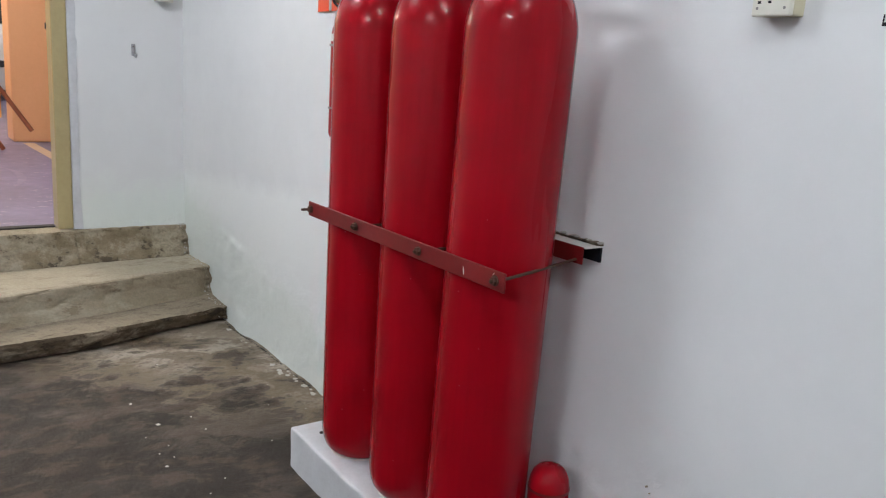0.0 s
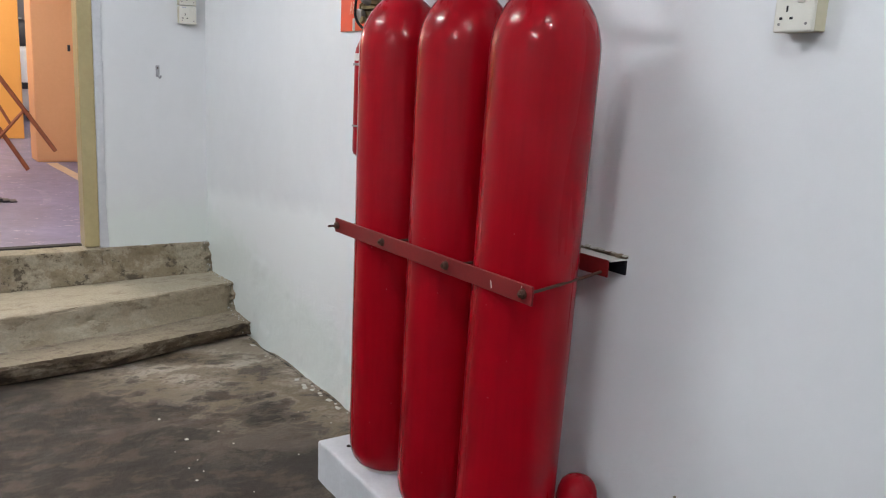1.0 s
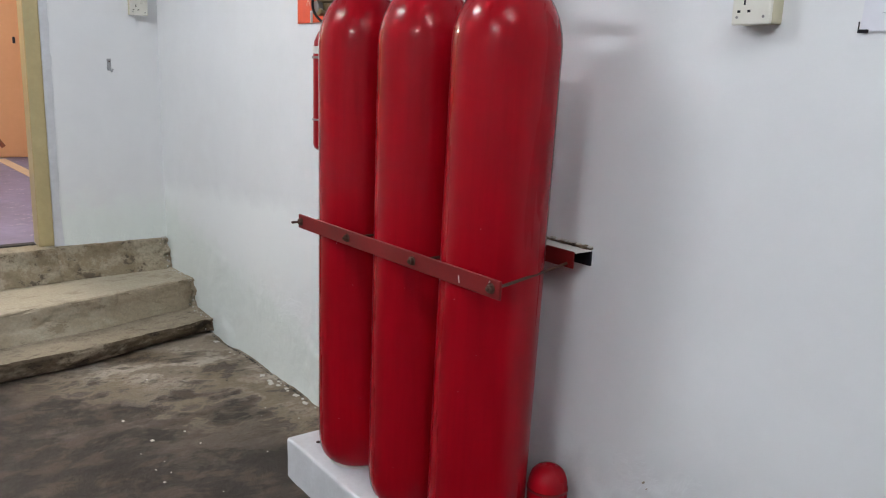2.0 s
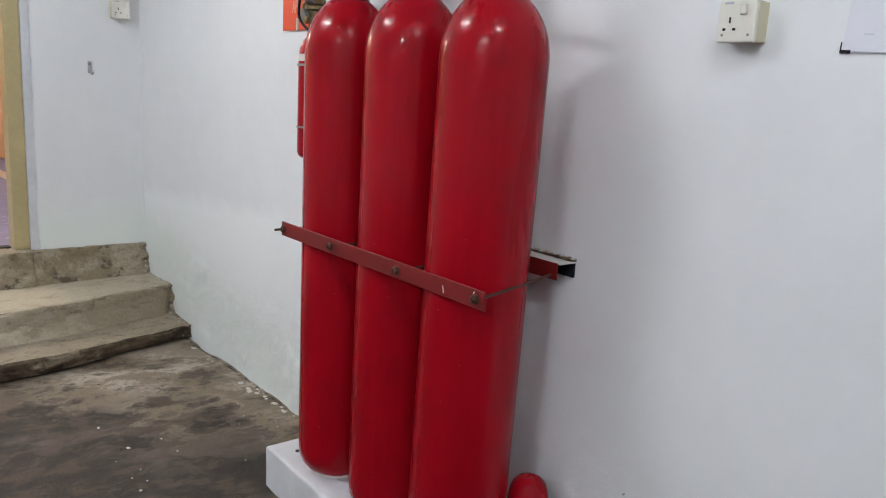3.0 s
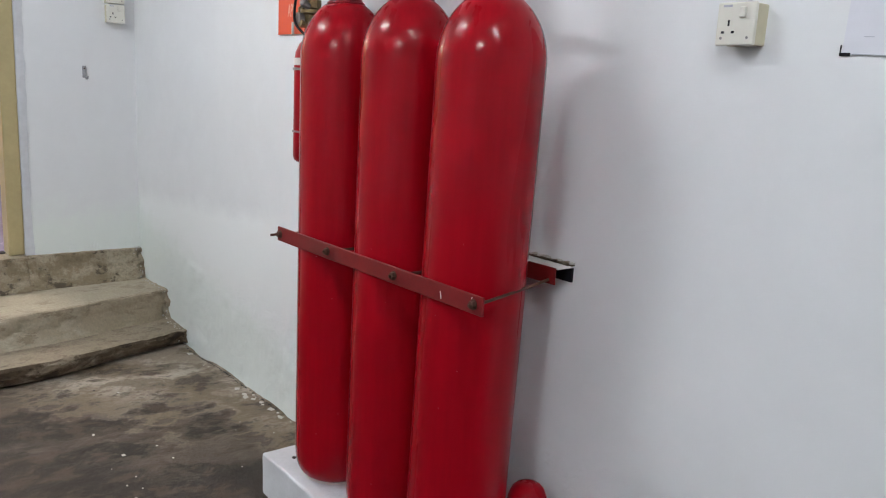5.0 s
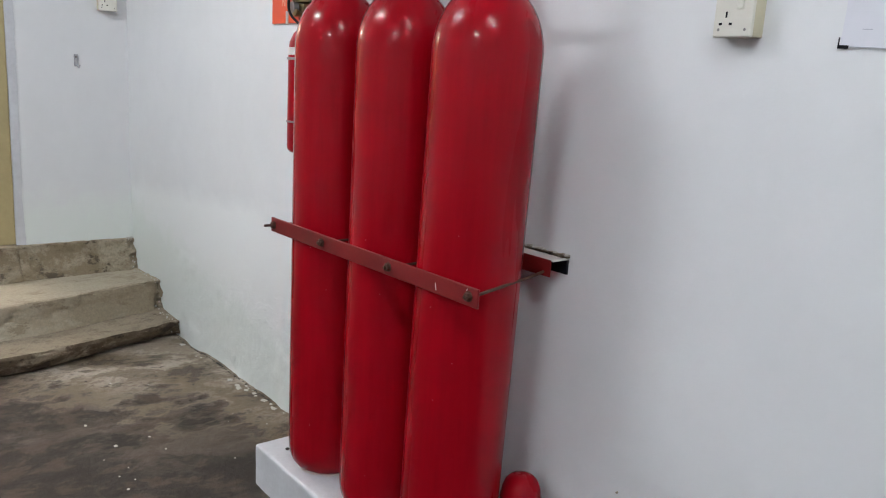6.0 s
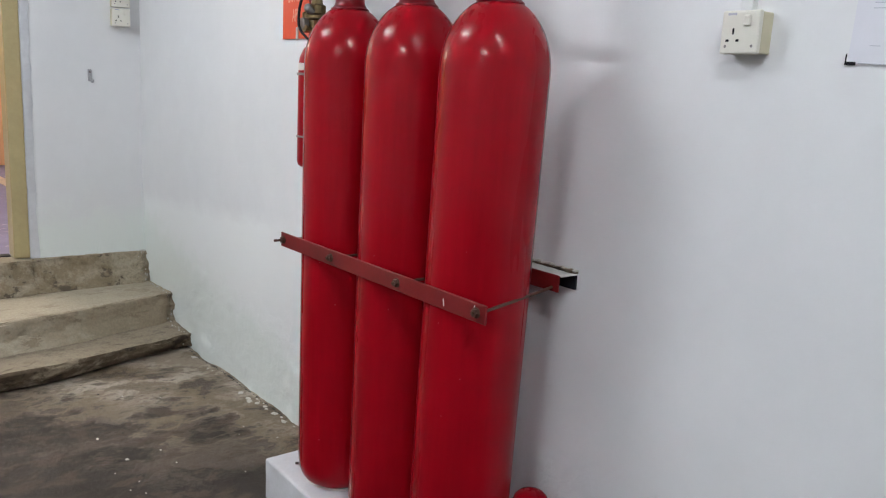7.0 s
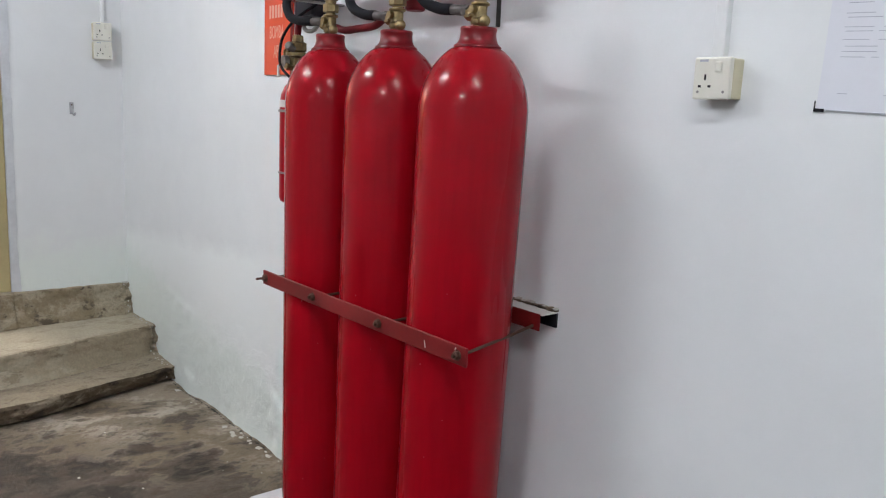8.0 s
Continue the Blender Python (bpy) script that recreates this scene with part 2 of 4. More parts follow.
SCUFF = material("scuffed_pale_paint", (0.31, 0.275, 0.40), (0.19, 0.17, 0.26), 0.6, 0, 40, 12, 0.05)
GRIT = material("dark_grit", (0.03, 0.026, 0.022), (0.015, 0.013, 0.011), 0.8)
CAR = material("white_car_paint", (0.66, 0.66, 0.70), (0.6, 0.6, 0.64), 0.25, 0, 30, 3, 0)
GREY = material("grey_render", (0.36, 0.34, 0.36), (0.28, 0.265, 0.28), 0.8, 0, 40, 2, 0.1)
# slightly weaker, to balance this lamp against the others
TUBE_DIM = glow("dimmed_fluorescent_tube", (0.90, 0.935, 1.0), 0.92 * TUBE_POWER)
TUBE = glow("fluorescent_tube", (0.90, 0.935, 1.0), TUBE_POWER)
PARK_ADDED_TUBE = glow("added_car_park_tube", (1.0, 0.90, 0.80), PARK_POWER)


# ---------------------------------------------------------------- mesh helpers
def part(name, bm, mat, parent=None, label="", smooth=False):
    """Links a bmesh as one mesh object, under a thing or a part."""
    me = bpy.data.meshes.new(name)
    bmesh.ops.recalc_face_normals(bm, faces=bm.faces)
    bm.to_mesh(me)
    bm.free()
    me.materials.append(mat)
    if smooth:
        for f in me.polygons:
            f.use_smooth = True
        me.set_sharp_from_angle(angle=radians(38))
    ob = new(name, me)
    ob.parent = parent
    if label:
        tagged(ob, label)
    return ob


def thing(name, label, category, at=(0, 0, 0), group="", kind=""):
    ob = new(name)
    ob.empty_display_size = 0.05
    ob.location = at
    return tagged(ob, label, category, group, kind)


def box(lo, hi, bevel=0.0, segs=2, bm=None):
    bm = bm or bmesh.new()
    lo, hi = Vector(lo), Vector(hi)
    got = bmesh.ops.create_cube(bm, size=1, matrix=Matrix.Translation((lo + hi) / 2) @ Matrix.Diagonal((*(hi - lo), 1)))
    if bevel:
        vs = set(got["verts"])
        bmesh.ops.bevel(bm, geom=[e for e in bm.edges if e.verts[0] in vs], offset=bevel, segments=segs, affect="EDGES", profile=0.5)
    return bm


def lathe(profile, n=32, m=Matrix(), bm=None):
    """A solid of revolution round z from (radius, height) pairs."""
    bm = bm or bmesh.new()
    rings = []
    for r, z in profile:
        if r < 1e-6:
            rings.append([bm.verts.new(m @ Vector((0, 0, z)))])
        else:
            rings.append([bm.verts.new(m @ Vector((r * math.cos(2 * math.pi * i / n), r * math.sin(2 * math.pi * i / n), z))) for i in range(n)])
    for a, b in zip(rings, rings[1:]):
        for i in range(n):
            j = (i + 1) % n
            if len(a) == 1 and len(b) == 1:
                continue
            if len(a) == 1:
                bm.faces.new((a[0], b[i], b[j]))
            elif len(b) == 1:
                bm.faces.new((a[i], b[0], a[j]))
            else:
                bm.faces.new((a[i], b[i], b[j], a[j]))
    return bm


def spline(points, n=8):
    """Points along a smooth curve through the given points."""
    p = [Vector(q) for q in points]
    p = [2 * p[0] - p[1]] + p + [2 * p[-1] - p[-2]]
    out = []
    for i in range(1, len(p) - 2):
        a, b, c, d = p[i - 1:i + 3]
        for k in range(n):
            t = k / n
            out.append(0.5 * (2 * b + (c - a) * t + (2 * a - 5 * b + 4 * c - d) * t * t + (3 * b - a - 3 * c + d) * t ** 3))
    return out + [p[-2]]


def tube(points, r, n=12, bm=None):
    """A round bar or hose along a line of points, closed at both ends."""
    bm = bm or bmesh.new()
    pts = [Vector(q) for q in points]
    side = None
    rings = []
    for i, q in enumerate(pts):
        d = (pts[min(i + 1, len(pts) - 1)] - pts[max(i - 1, 0)]).normalized()
        if side is None:
            side = d.orthogonal().normalized()
        side = (side - d * side.dot(d)).normalized()
        up = d.cross(side)
        rings.append([bm.verts.new(q + r * (math.cos(2 * math.pi * k / n) * side + math.sin(2 * math.pi * k / n) * up)) for k in range(n)])
    for a, b in zip(rings, rings[1:]):
        for k in range(n):
            bm.faces.new((a[k], a[(k + 1) % n], b[(k + 1) % n], b[k]))
    bm.faces.new(rings[0])
    bm.faces.new(rings[-1])
    return bm


def sheet(us, vs, place, thick):
    """A slab whose front is a fine grid place(u, v), with sides and a back set off by the vector thick."""
    nu, nv = len(us), len(vs)
    front = [place(u, v) for u in us for v in vs]
    faces = [(i * nv + j, (i + 1) * nv + j, (i + 1) * nv + j + 1, i * nv + j + 1) for i in range(nu - 1) for j in range(nv - 1)]
    rim = [i * nv for i in range(nu)] + [(nu - 1) * nv + j for j in range(1, nv)] + [i * nv + nv - 1 for i in range(nu - 2, -1, -1)] + [j for j in range(nv - 2, 0, -1)]
    n0 = len(front)
    back = [Vector(front[k]) + Vector(thick) for k in rim]
    m = len(rim)
    faces += [(rim[k], n0 + k, n0 + (k + 1) % m, rim[(k + 1) % m]) for k in range(m)]
    faces.append(tuple(n0 + k for k in range(m)))
    return [tuple(v) for v in front] + [tuple(v) for v in back], faces


def grid_part(name, us, vs, place, thick, mat, parent=None, smooth=True):
    verts, faces = sheet(us, vs, place, thick)
    me = bpy.data.meshes.new(name)
    me.from_pydata(verts, [], faces)
    bm = bmesh.new()
    bm.from_mesh(me)
    bmesh.ops.recalc_face_normals(bm, faces=bm.faces)
    bm.to_mesh(me)
    bm.free()
    me.materials.append(mat)
    if smooth:
        for f in me.polygons:
            f.use_smooth = True
        me.set_sharp_from_angle(angle=radians(50))
    ob = new(name, me)
    ob.parent = parent
    return ob


def steps(a, b, d):
    n = max(1, round((b - a) / d))
    return [a + (b - a) * i / n for i in range(n + 1)]


def fract(x, y, z, octaves=4):
    return noise.fractal(Vector((x, y, z)), 0.8, 2.1, octaves)


def smooth01(x):
    x = min(1.0, max(0.0, x))
    return x * x * (3 - 2 * x)


def piece(y, pts):
    """Value at y of a line through (y, value) pairs in rising order of y."""
    if y <= pts[0][0]:
        return pts[0][1]
    for (a, va), (b, vb) in zip(pts, pts[1:]):
        if y <= b:
            return va + (vb - va) * smooth01((y - a) / (b - a)) * 0.5 + (vb - va) * (y - a) / (b - a) * 0.5
    return pts[-1][1]


# ---------------------------------------------------------------- the room
ROOM_X, ROOM_Y, CEIL_Z = 7.4, -6.5, 3.3
LAND_Z = 0.385             # landing and car park floor


def wall_a(x, z):
    """Front of the long wall: nearly flat above, lumpy with patched plaster low down."""
    low = smooth01((0.75 - z) / 0.6)
    d = 0.004 * fract(x * 1.3, 3.1, z * 1.3, 3) + 0.004 * low * fract(x * 3.2, 7.7, z * 3.6, 5)
    patch = fract(x * 5.5, 1.2, z * 5.5, 5)
    d += 0.004 * low * max(0.0, patch - 0.2)
    d += 0.010 * smooth01((0.12 - z) / 0.12) * (fract(x * 7, 2.2, 0, 4) - 0.2) - 0.004 * low
    d += smooth01((x - 3.0) / 0.2) * smooth01((0.56 - z + 0.12 * fract(x * 4, 1, 1, 2)) / 0.16) * (0.004 + 0.007 * max(-0.1, fract(x * 21 + z * 9, 4.4, z * 21 - x * 7, 5)))
    edge = 0.47 - 0.19 * (x - 0.8) + 0.05 * fract(x * 6, 5.5, 0, 4)
    d += 0.011 * smooth01((edge - z) / 0.016) * smooth01(fract(x * 3, 8.8, z * 3, 3) * 2.5 + 0.1) * smooth01((x - 0.55) / 0.3) * smooth01((2.4 - x) / 0.3) - 0.006 * low
    return (x, min(0.012, -d), z)


xs = steps(-0.03, 1.0, 0.03) + steps(1.0, 3.9, 0.012)[1:] + steps(3.9, ROOM_X, 0.06)[1:]
zs = steps(-0.06, 1.0, 0.014) + steps(1.0, CEIL_Z, 0.05)[1:]
w = grid_part("wall_north", xs, zs, wall_a, (0, 0.16, 0), WALL)
tagged(w, "white hand-painted plaster wall, lumpy and patched low down", "wall", kind="structure")

# the wall with the doorway, its plaster turned in a soft edge towards the door frame
DOOR_R, DOOR_L, DOOR_H = -0.585, -1.60, LAND_Z + 2.06


def wall_b(y, z):
    d = 0.004 * fract(2.2, y * 1.5, z * 1.5, 3) + 0.004 * fract(4.2, y * 6, z * 4, 4) * smooth01((0.7 - z) / 0.4)
    edge = smooth01((-0.538 - y) / 0.045)
    return (d - 0.022 * edge + 0.004 * edge * fract(9, y * 4, z * 3, 3), y, z)


wb = thing("wall_west", "white painted plaster wall with a doorway above the steps", "wall", kind="structure")
grid_part("plaster", steps(DOOR_R, 0.025, 0.0125), steps(0.36, CEIL_Z, 0.03), wall_b, (-0.14, 0, 0), WALL, wb)
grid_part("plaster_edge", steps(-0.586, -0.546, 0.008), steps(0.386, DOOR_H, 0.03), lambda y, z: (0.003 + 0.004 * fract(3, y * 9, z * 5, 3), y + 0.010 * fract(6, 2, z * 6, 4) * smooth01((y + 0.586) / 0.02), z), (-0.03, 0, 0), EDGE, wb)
part("plaster", box((-0.14, ROOM_Y, 0.0), (0, DOOR_L, CEIL_Z)), WALL, wb)
part("plaster", box((-0.14, DOOR_L, DOOR_H), (0, DOOR_R, CEIL_Z)), WALL, wb)

for nm, lo, hi in (("wall_south", (-0.14, ROOM_Y - 0.15, 0), (ROOM_X, ROOM_Y, CEIL_Z)), ("wall_east", (ROOM_X, ROOM_Y - 0.15, 0), (ROOM_X + 0.15, 0.16, CEIL_Z))):
    tagged(part(nm, box(lo, hi), WALL), "plain white painted wall", "wall", kind="structure")
tagged(part("ceiling", box((-0.14, ROOM_Y - 0.15, CEIL_Z), (ROOM_X + 0.15, 0.16, CEIL_Z + 0.15)), CEIL), "plain white ceiling", "ceiling", kind="structure")


def ground(x, y):
    return (x, y, 0.016 * smooth01((x - 0.80) / 0.35) + 0.018 * smooth01((x - 1.8) / 0.6) + 0.005 * fract(x * 1.4, y * 1.4, 0.3, 4) + 0.002 * fract(x * 9, y * 9, 4.4, 3) - 0.002)


fl = grid_part("floor", steps(-0.02, 3.4, 0.025) + steps(3.4, ROOM_X, 0.2)[1:], steps(ROOM_Y, -1.9, 0.2) + steps(-1.9, 0.02, 0.025)[1:], ground, (0, 0, -0.1), FLOOR)
tagged(fl, "bare concrete floor, stained brown and black", "floor", kind="structure")

# ---------------------------------------------------------------- concrete steps
NOSE1 = ((-1.9, 0.96), (-1.15, 0.945), (-0.75, 0.905), (-0.17, 0.735), (0.0, 0.680))
FOOT2 = ((-1.9, 0.80), (-1.14, 0.750), (-0.70, 0.675), (-0.13, 0.50), (0.0, 0.455))
NOSE2 = ((-1.9, 0.74), (-1.14, 0.700), (-0.67, 0.595), (-0.08, 0.455), (0.0, 0.425))
FOOT3 = ((-1.9, 0.17), (-1.08, 0.155), (-0.56, 0.125), (-0.06, 0.095), (0.0, 0.085))
NOSE3 = ((-1.9, 0.060), (-1.07, 0.050), (-0.56, 0.024), (0.0, 0.018))


def step_profile(i, y):
    """(x, z) pairs from the foot of a riser over its worn nose to the back of the tread."""
    if i == 0:
        n, back = piece(y, NOSE1), piece(y, FOOT2)
        h = 0.016 * smooth01((-0.25 - y) / 0.55)
        return ((n - 0.060, -0.03), (n - 0.056, 0.007), (n - 0.014, 0.011), (n + 0.001, 0.036 + 0.5 * h), (n + 0.003, 0.062 + h), (n - 0.004, 0.076 + h), (back, 0.084 + 0.6 * h), (back - 0.12, 0.082 + 0.6 * h))
    if i == 1:
        f, n, back = piece(y, FOOT2), piece(y, NOSE2), piece(y, FOOT3)
        return ((f + 0.004, 0.06), (f - 0.004, 0.088), (n + 0.016, 0.15), (n + 0.004, 0.218), (n - 0.001, 0.228), (n - 0.010, 0.233), (back, 0.218), (back - 0.10, 0.216))
    f, n = piece(y, FOOT3), piece(y, NOSE3)
    return ((f + 0.004, 0.20), (f - 0.008, 0.226), (n + 0.022, 0.30), (n + 0.005, 0.374), (n, 0.382), (n - 0.008, LAND_Z), (n - 0.05, LAND_Z), (-0.145, LAND_Z - 0.004))


def step_mesh(i, parent):
    ys = steps(-1.9, -0.09, 0.014) + steps(-0.09, 0.012, 0.005)[1:]
    us = steps(0, 7, 0.1)

    def place(y, u):
        pr = step_profile(i, min(y, 0.0))
        k = min(6, int(u))
        t = u - k
        x = pr[k][0] + (pr[k + 1][0] - pr[k][0]) * t
        z = pr[k][1] + (pr[k + 1][1] - pr[k][1]) * t
        front = smooth01((6.0 - u) / 1.5)
        q = fract(x * 8 + i * 5, y * 5, z * 8, 5)
        chip = max(0.0, fract(x * 16, y * 13, z * 16 + i, 4) - 0.15) * (1.15 if 2 < u < 5.5 else (0.9 if i == 2 else 0.25))
        ragged = smooth01((y + 0.05) / 0.05)
        x += front * 0.045 * ragged * fract(x * 17 + 3 * i, y * 19, z * 21 + i, 6)
        if i == 2:
            x += front * (0.010 * smooth01((-0.575 - y) / 0.02) - 0.012 * math.exp(-((y + 0.578) / 0.008) ** 2))
        x += front * (0.007 * q - 0.02 * chip + 0.006 * fract(i, y * 1.7, 1, 2))
        z += 0.005 * q * (0.4 if u > 5 else 0.7) - 0.012 * chip * (1 if u > 3 else 0)
        return (x, y, min(z, LAND_Z + 0.002) if i == 2 else z)

    return grid_part("step", ys, us, place, (-0.02, 0, -0.10), (STEP_DIRT_SHADE, STEP, STEP_PITTED)[i], parent)


st = thing("concrete_steps", "three worn bare concrete steps with chipped, bowed edges", "steps", kind="structure")
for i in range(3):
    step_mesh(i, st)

# ---------------------------------------------------------------- door frame
df = thing("door_1", "khaki painted door frame of an open doorway at the steps", "door frame", kind="structure")
part("jamb", box((-0.15, -0.661, LAND_Z + 0.002), (-0.012, -0.5855, DOOR_H), 0.006), FRAME, df)
part("jamb", box((-0.15, DOOR_L - 0.004, LAND_Z + 0.002), (0.006, DOOR_L + 0.08, DOOR_H), 0.006), FRAME, df)
part("head", box((-0.15, DOOR_L + 0.081, DOOR_H - 0.075), (0.006, -0.662, DOOR_H - 0.001), 0.006), FRAME, df)

# ---------------------------------------------------------------- car park beyond the doorway
th = part("threshold_strip", box((-0.158, DOOR_L + 0.081, LAND_Z - 0.006), (-0.100, -0.6625, LAND_Z + 0.005), 0.003), GRIT)
tagged(th, "dark worn strip across the doorway threshold", "threshold", kind="structure")
park = part("car_park_floor", box((-15.0, -7.0, LAND_Z - 0.15), (-0.1455, 6.0, LAND_Z - 0.004)), PARK_FLOOR)
tagged(park, "purple-grey painted car park floor, scuffed", "floor", kind="structure")
for lo, hi in (((-15.2, -7.0, 0), (-15.0, 6.0, 3.2)), ((-15.0, -7.2, 0), (-0.14, -7.0, 3.2)), ((-15.0, 6.0, 0), (-0.14, 6.2, 3.2))):
    tagged(part("car_park_wall", box(lo, hi), GREY), "grey rendered car park wall in shade", "wall", kind="structure")
tagged(part("car_park_ceiling", box((-15.2, -7.2, 3.2), (-0.16, 6.2, 3.35)), GREY), "bare grey car park ceiling", "ceiling", kind="structure")
tagged(part("car_park_wall", box((-0.30, 0.16, 0), (-0.15, 6.0, 3.2)), GREY), "back of the room's wall, grey render", "wall", kind="structure")

col = thing("column", "square orange-painted concrete column on the car park floor", "column", (-5.08, 0.01, LAND_Z - 0.004))
part("shaft", box((-0.10, -0.318, 0.0), (0.36, 0.40, 2.819), 0.012), ORANGE, col)
part("cable_clip", box((0.3605, 0.015, 1.15), (0.38, 0.04, 1.215), 0.006), DARK, col, "small black fitting")
pw = part("orange_partition", box((-8.3, -5.5, LAND_Z - 0.004), (-8.0, -0.06, 3.198), 0.01), YELLOW)
tagged(pw, "bright orange-yellow painted partition wall in the car park", "wall", kind="structure")

# worn line on the floor, from the column towards the doorway and past its other side
ln = part("floor_line", box((-2.7, -0.05, 0), (0, 0.05, 0.003)), LINE)
ln.matrix_basis = Matrix.Translation((-1.9, -0.10, LAND_Z - 0.0035)) @ pose(0, 0, 0, 0, 0, 1.9)
tagged(ln, "worn yellow line painted on the purple floor", "floor line", kind="structure")

# pale scuff worn in a curve into the floor paint
bm = bmesh.new()
edge = []
line = spline([(-2.72, -0.66, 0), (-2.42, -0.575, 0), (-2.05, -0.575, 0), (-1.80, -0.615, 0), (-1.66, -0.66, 0)], 6)
for k, q in enumerate(line):
    wide = 0.030 * math.sin(math.pi * (k + 0.4) / len(line)) + 0.006 * fract(q.x * 9, 1, 2, 3)
    edge.append([bm.verts.new((q.x, q.y + d, z)) for d, z in ((-wide, LAND_Z - 0.005), (-wide, LAND_Z - 0.0025), (wide, LAND_Z - 0.0025), (wide, LAND_Z - 0.005))])
for a, b in zip(edge, edge[1:]):
    for k in range(3):
        bm.faces.new((a[k], b[k], b[k + 1], a[k + 1]))
tagged(part("floor_scuff", bm, SCUFF), "pale curved scuff worn into the purple floor paint", "scuff", kind="structure")

# rusty folding trestle that leans on its splayed legs
TR_X = -3.9
tr = thing("folding_trestle", "rust-red tubular steel trestle standing on the purple floor", "trestle", (TR_X, -0.52, LAND_Z - 0.004))


def bar(a, b, r, parent, name, mat=TRESTLE):
    return part(name, tube([a, b], r, 10), mat, parent, smooth=True)


bar((0, 0.03, 0.012), (0, -0.52, 0.96), 0.02, tr, "leg")
bar((0.04, 0.27, 0.19), (0.04, -0.52, 1.40), 0.02, tr, "leg")
bar((0.02, 0.02, 0.57), (0.02, -0.25, 0.25), 0.014, tr, "brace")
bar((0.02, -0.10, 0.44), (0.02, -0.30, 0.84), 0.013, tr, "brace")
bar((0.02, -1.05, 0.012), (0.02, -0.36, 1.16), 0.02, tr, "leg")
bar((-0.45, -0.95, 0.012), (-0.02, -0.50, 0.94), 0.018, tr, "leg")
bar((0.0, -0.50, 0.93), (0.04, -0.51, 1.39), 0.016, tr, "brace")

# dark rag lying on the car park floor
bm = bmesh.new()
for k in range(9):
    a = k * 0.7
    box((-0.05 + 0.03 * math.sin(a), -0.02 + 0.045 * k - 0.2, 0), (0.05 + 0.02 * math.cos(a), 0.03 + 0.045 * k - 0.2, 0.018 + 0.01 * math.sin(2 * a)), 0.006, 2, bm)
rag = part("floor_rag", bm, DARK, smooth=True)
rag.location = (-1.9, -0.985, LAND_Z - 0.003)
tagged(rag, "dark crumpled rag lying on the purple floor", "rag")

# parked car seen through the slit between partition and column
car = thing("parked_car", "white parked car in the car park, mostly hidden", "car", (-14.03, -0.2, LAND_Z - 0.004))
part("body", box((-0.9, -0.85, 0.2), (2.0, 0.85, 1.36), 0.10, 3), CAR, car, smooth=True)
part("cabin", box((-0.85, -0.78, 1.365), (1.75, 0.78, 1.85), 0.10, 3), DARK, car, "dark glazed cabin", smooth=True)
part("roof", box((-0.7, -0.68, 1.852), (1.6, 0.68, 1.89), 0.015), CAR, car, smooth=True)
part("grille", box((2.0, -0.45, 0.50), (2.03, 0.45, 0.62), 0.01), DARK, car)
for y in (-0.62, 0.62):
    part("headlight", box((1.97, y - 0.16, 0.60), (2.03, y + 0.16, 0.72), 0.02), DARK, car)
for x in (-0.45, 1.62):
    for y in (-0.78, 0.78):
        wheel = part("wheel", lathe([(0, -0.1), (0.26, -0.1), (0.30, -0.07), (0.30, 0.07), (0.26, 0.1), (0, 0.1)], 24, pose(x, y, 0.30, 90)), BLACK, car, smooth=True)
        part("rim", lathe([(0, -0.12), (0.17, -0.115), (0.18, -0.1005)], 20, pose(x, y, 0.30, 90 if y < 0 else -90) @ pose(0, 0, 0, 180)), STEEL, wheel, smooth=True)


def tube_light(name, at, mat, turn=0, label="unseen white batten light with bright fluorescent tube", offsets=(0,)):
    th = thing(name, label, "ceiling light", at, "fluorescent lights")
    th.rotation_euler = (0, 0, radians(turn))
    part("housing", box((-0.62, min(offsets) - 0.03, -0.045), (0.62, max(offsets) + 0.03, -0.001), 0.006), TRUNKING, th)
    for y in offsets:
        part("tube", tube([(-0.59, y, -0.075), (0.59, y, -0.075)], 0.014, 12), mat, th, smooth=True)
    for x in (-0.6, 0.6):
        part("lamp_holder", box((x - 0.012, min(offsets) - 0.018, -0.095), (x + 0.012, max(offsets) + 0.018, -0.0455), 0.004), PLASTIC, th)
    return th


tube_light("ceiling_light", (1.60, -2.30, CEIL_Z), TUBE_DIM, 0, "white batten light with two bright fluorescent tubes", (-0.04, 0.04))
tube_light("ceiling_light", (5.15, -1.60, CEIL_Z), TUBE)
tube_light("ceiling_light", (5.05, -4.55, CEIL_Z), TUBE, 0, "white batten light with two bright fluorescent tubes", (-0.04, 0.04))
# unseen lamps, added to brighten the car park beyond the doorway
tube_light("ceiling_light", (-2.2, -1.7, 3.2), PARK_ADDED_TUBE, 90)
tube_light("ceiling_light", (-6.3, -1.6, 3.2), PARK_ADDED_TUBE, 90)
tube_light("ceiling_light", (-10.5, 1.5, 3.2), PARK_ADDED_TUBE, 90)

# ---------------------------------------------------------------- plinth and gas cylinders
PL_Z = 0.168
CYL_Z = 0.137              # datum of the cylinders' heights


bm = box((2.338, -0.369, -0.01), (3.42, 0.004, PL_Z), 0.008, 3)
bmesh.ops.subdivide_edges(bm, edges=[e for e in bm.edges if e.calc_length() > 0.1], cuts=14, use_grid_fill=True)
for v in bm.verts:
    v.co += Vector((0.003, 0.003, 0.0015)) * fract(v.co.x * 7, v.co.y * 7, v.co.z * 7 + 3, 4)
pl = part("plinth", bm, PLINTH, smooth=True)
tagged(pl, "low white-painted concrete plinth against the wall", "plinth", kind="structure")

CYL_R, CYL_Y = 0.1238, -0.2295
CYL_X = (2.563, 2.870, 3.168)          # at the height of the clamp bar
CYL_LEAN = (-0.3, 0.7, 1.85)           # degrees off plumb, along the row
CYL_TALL = (1.004, 1.001, 0.997)


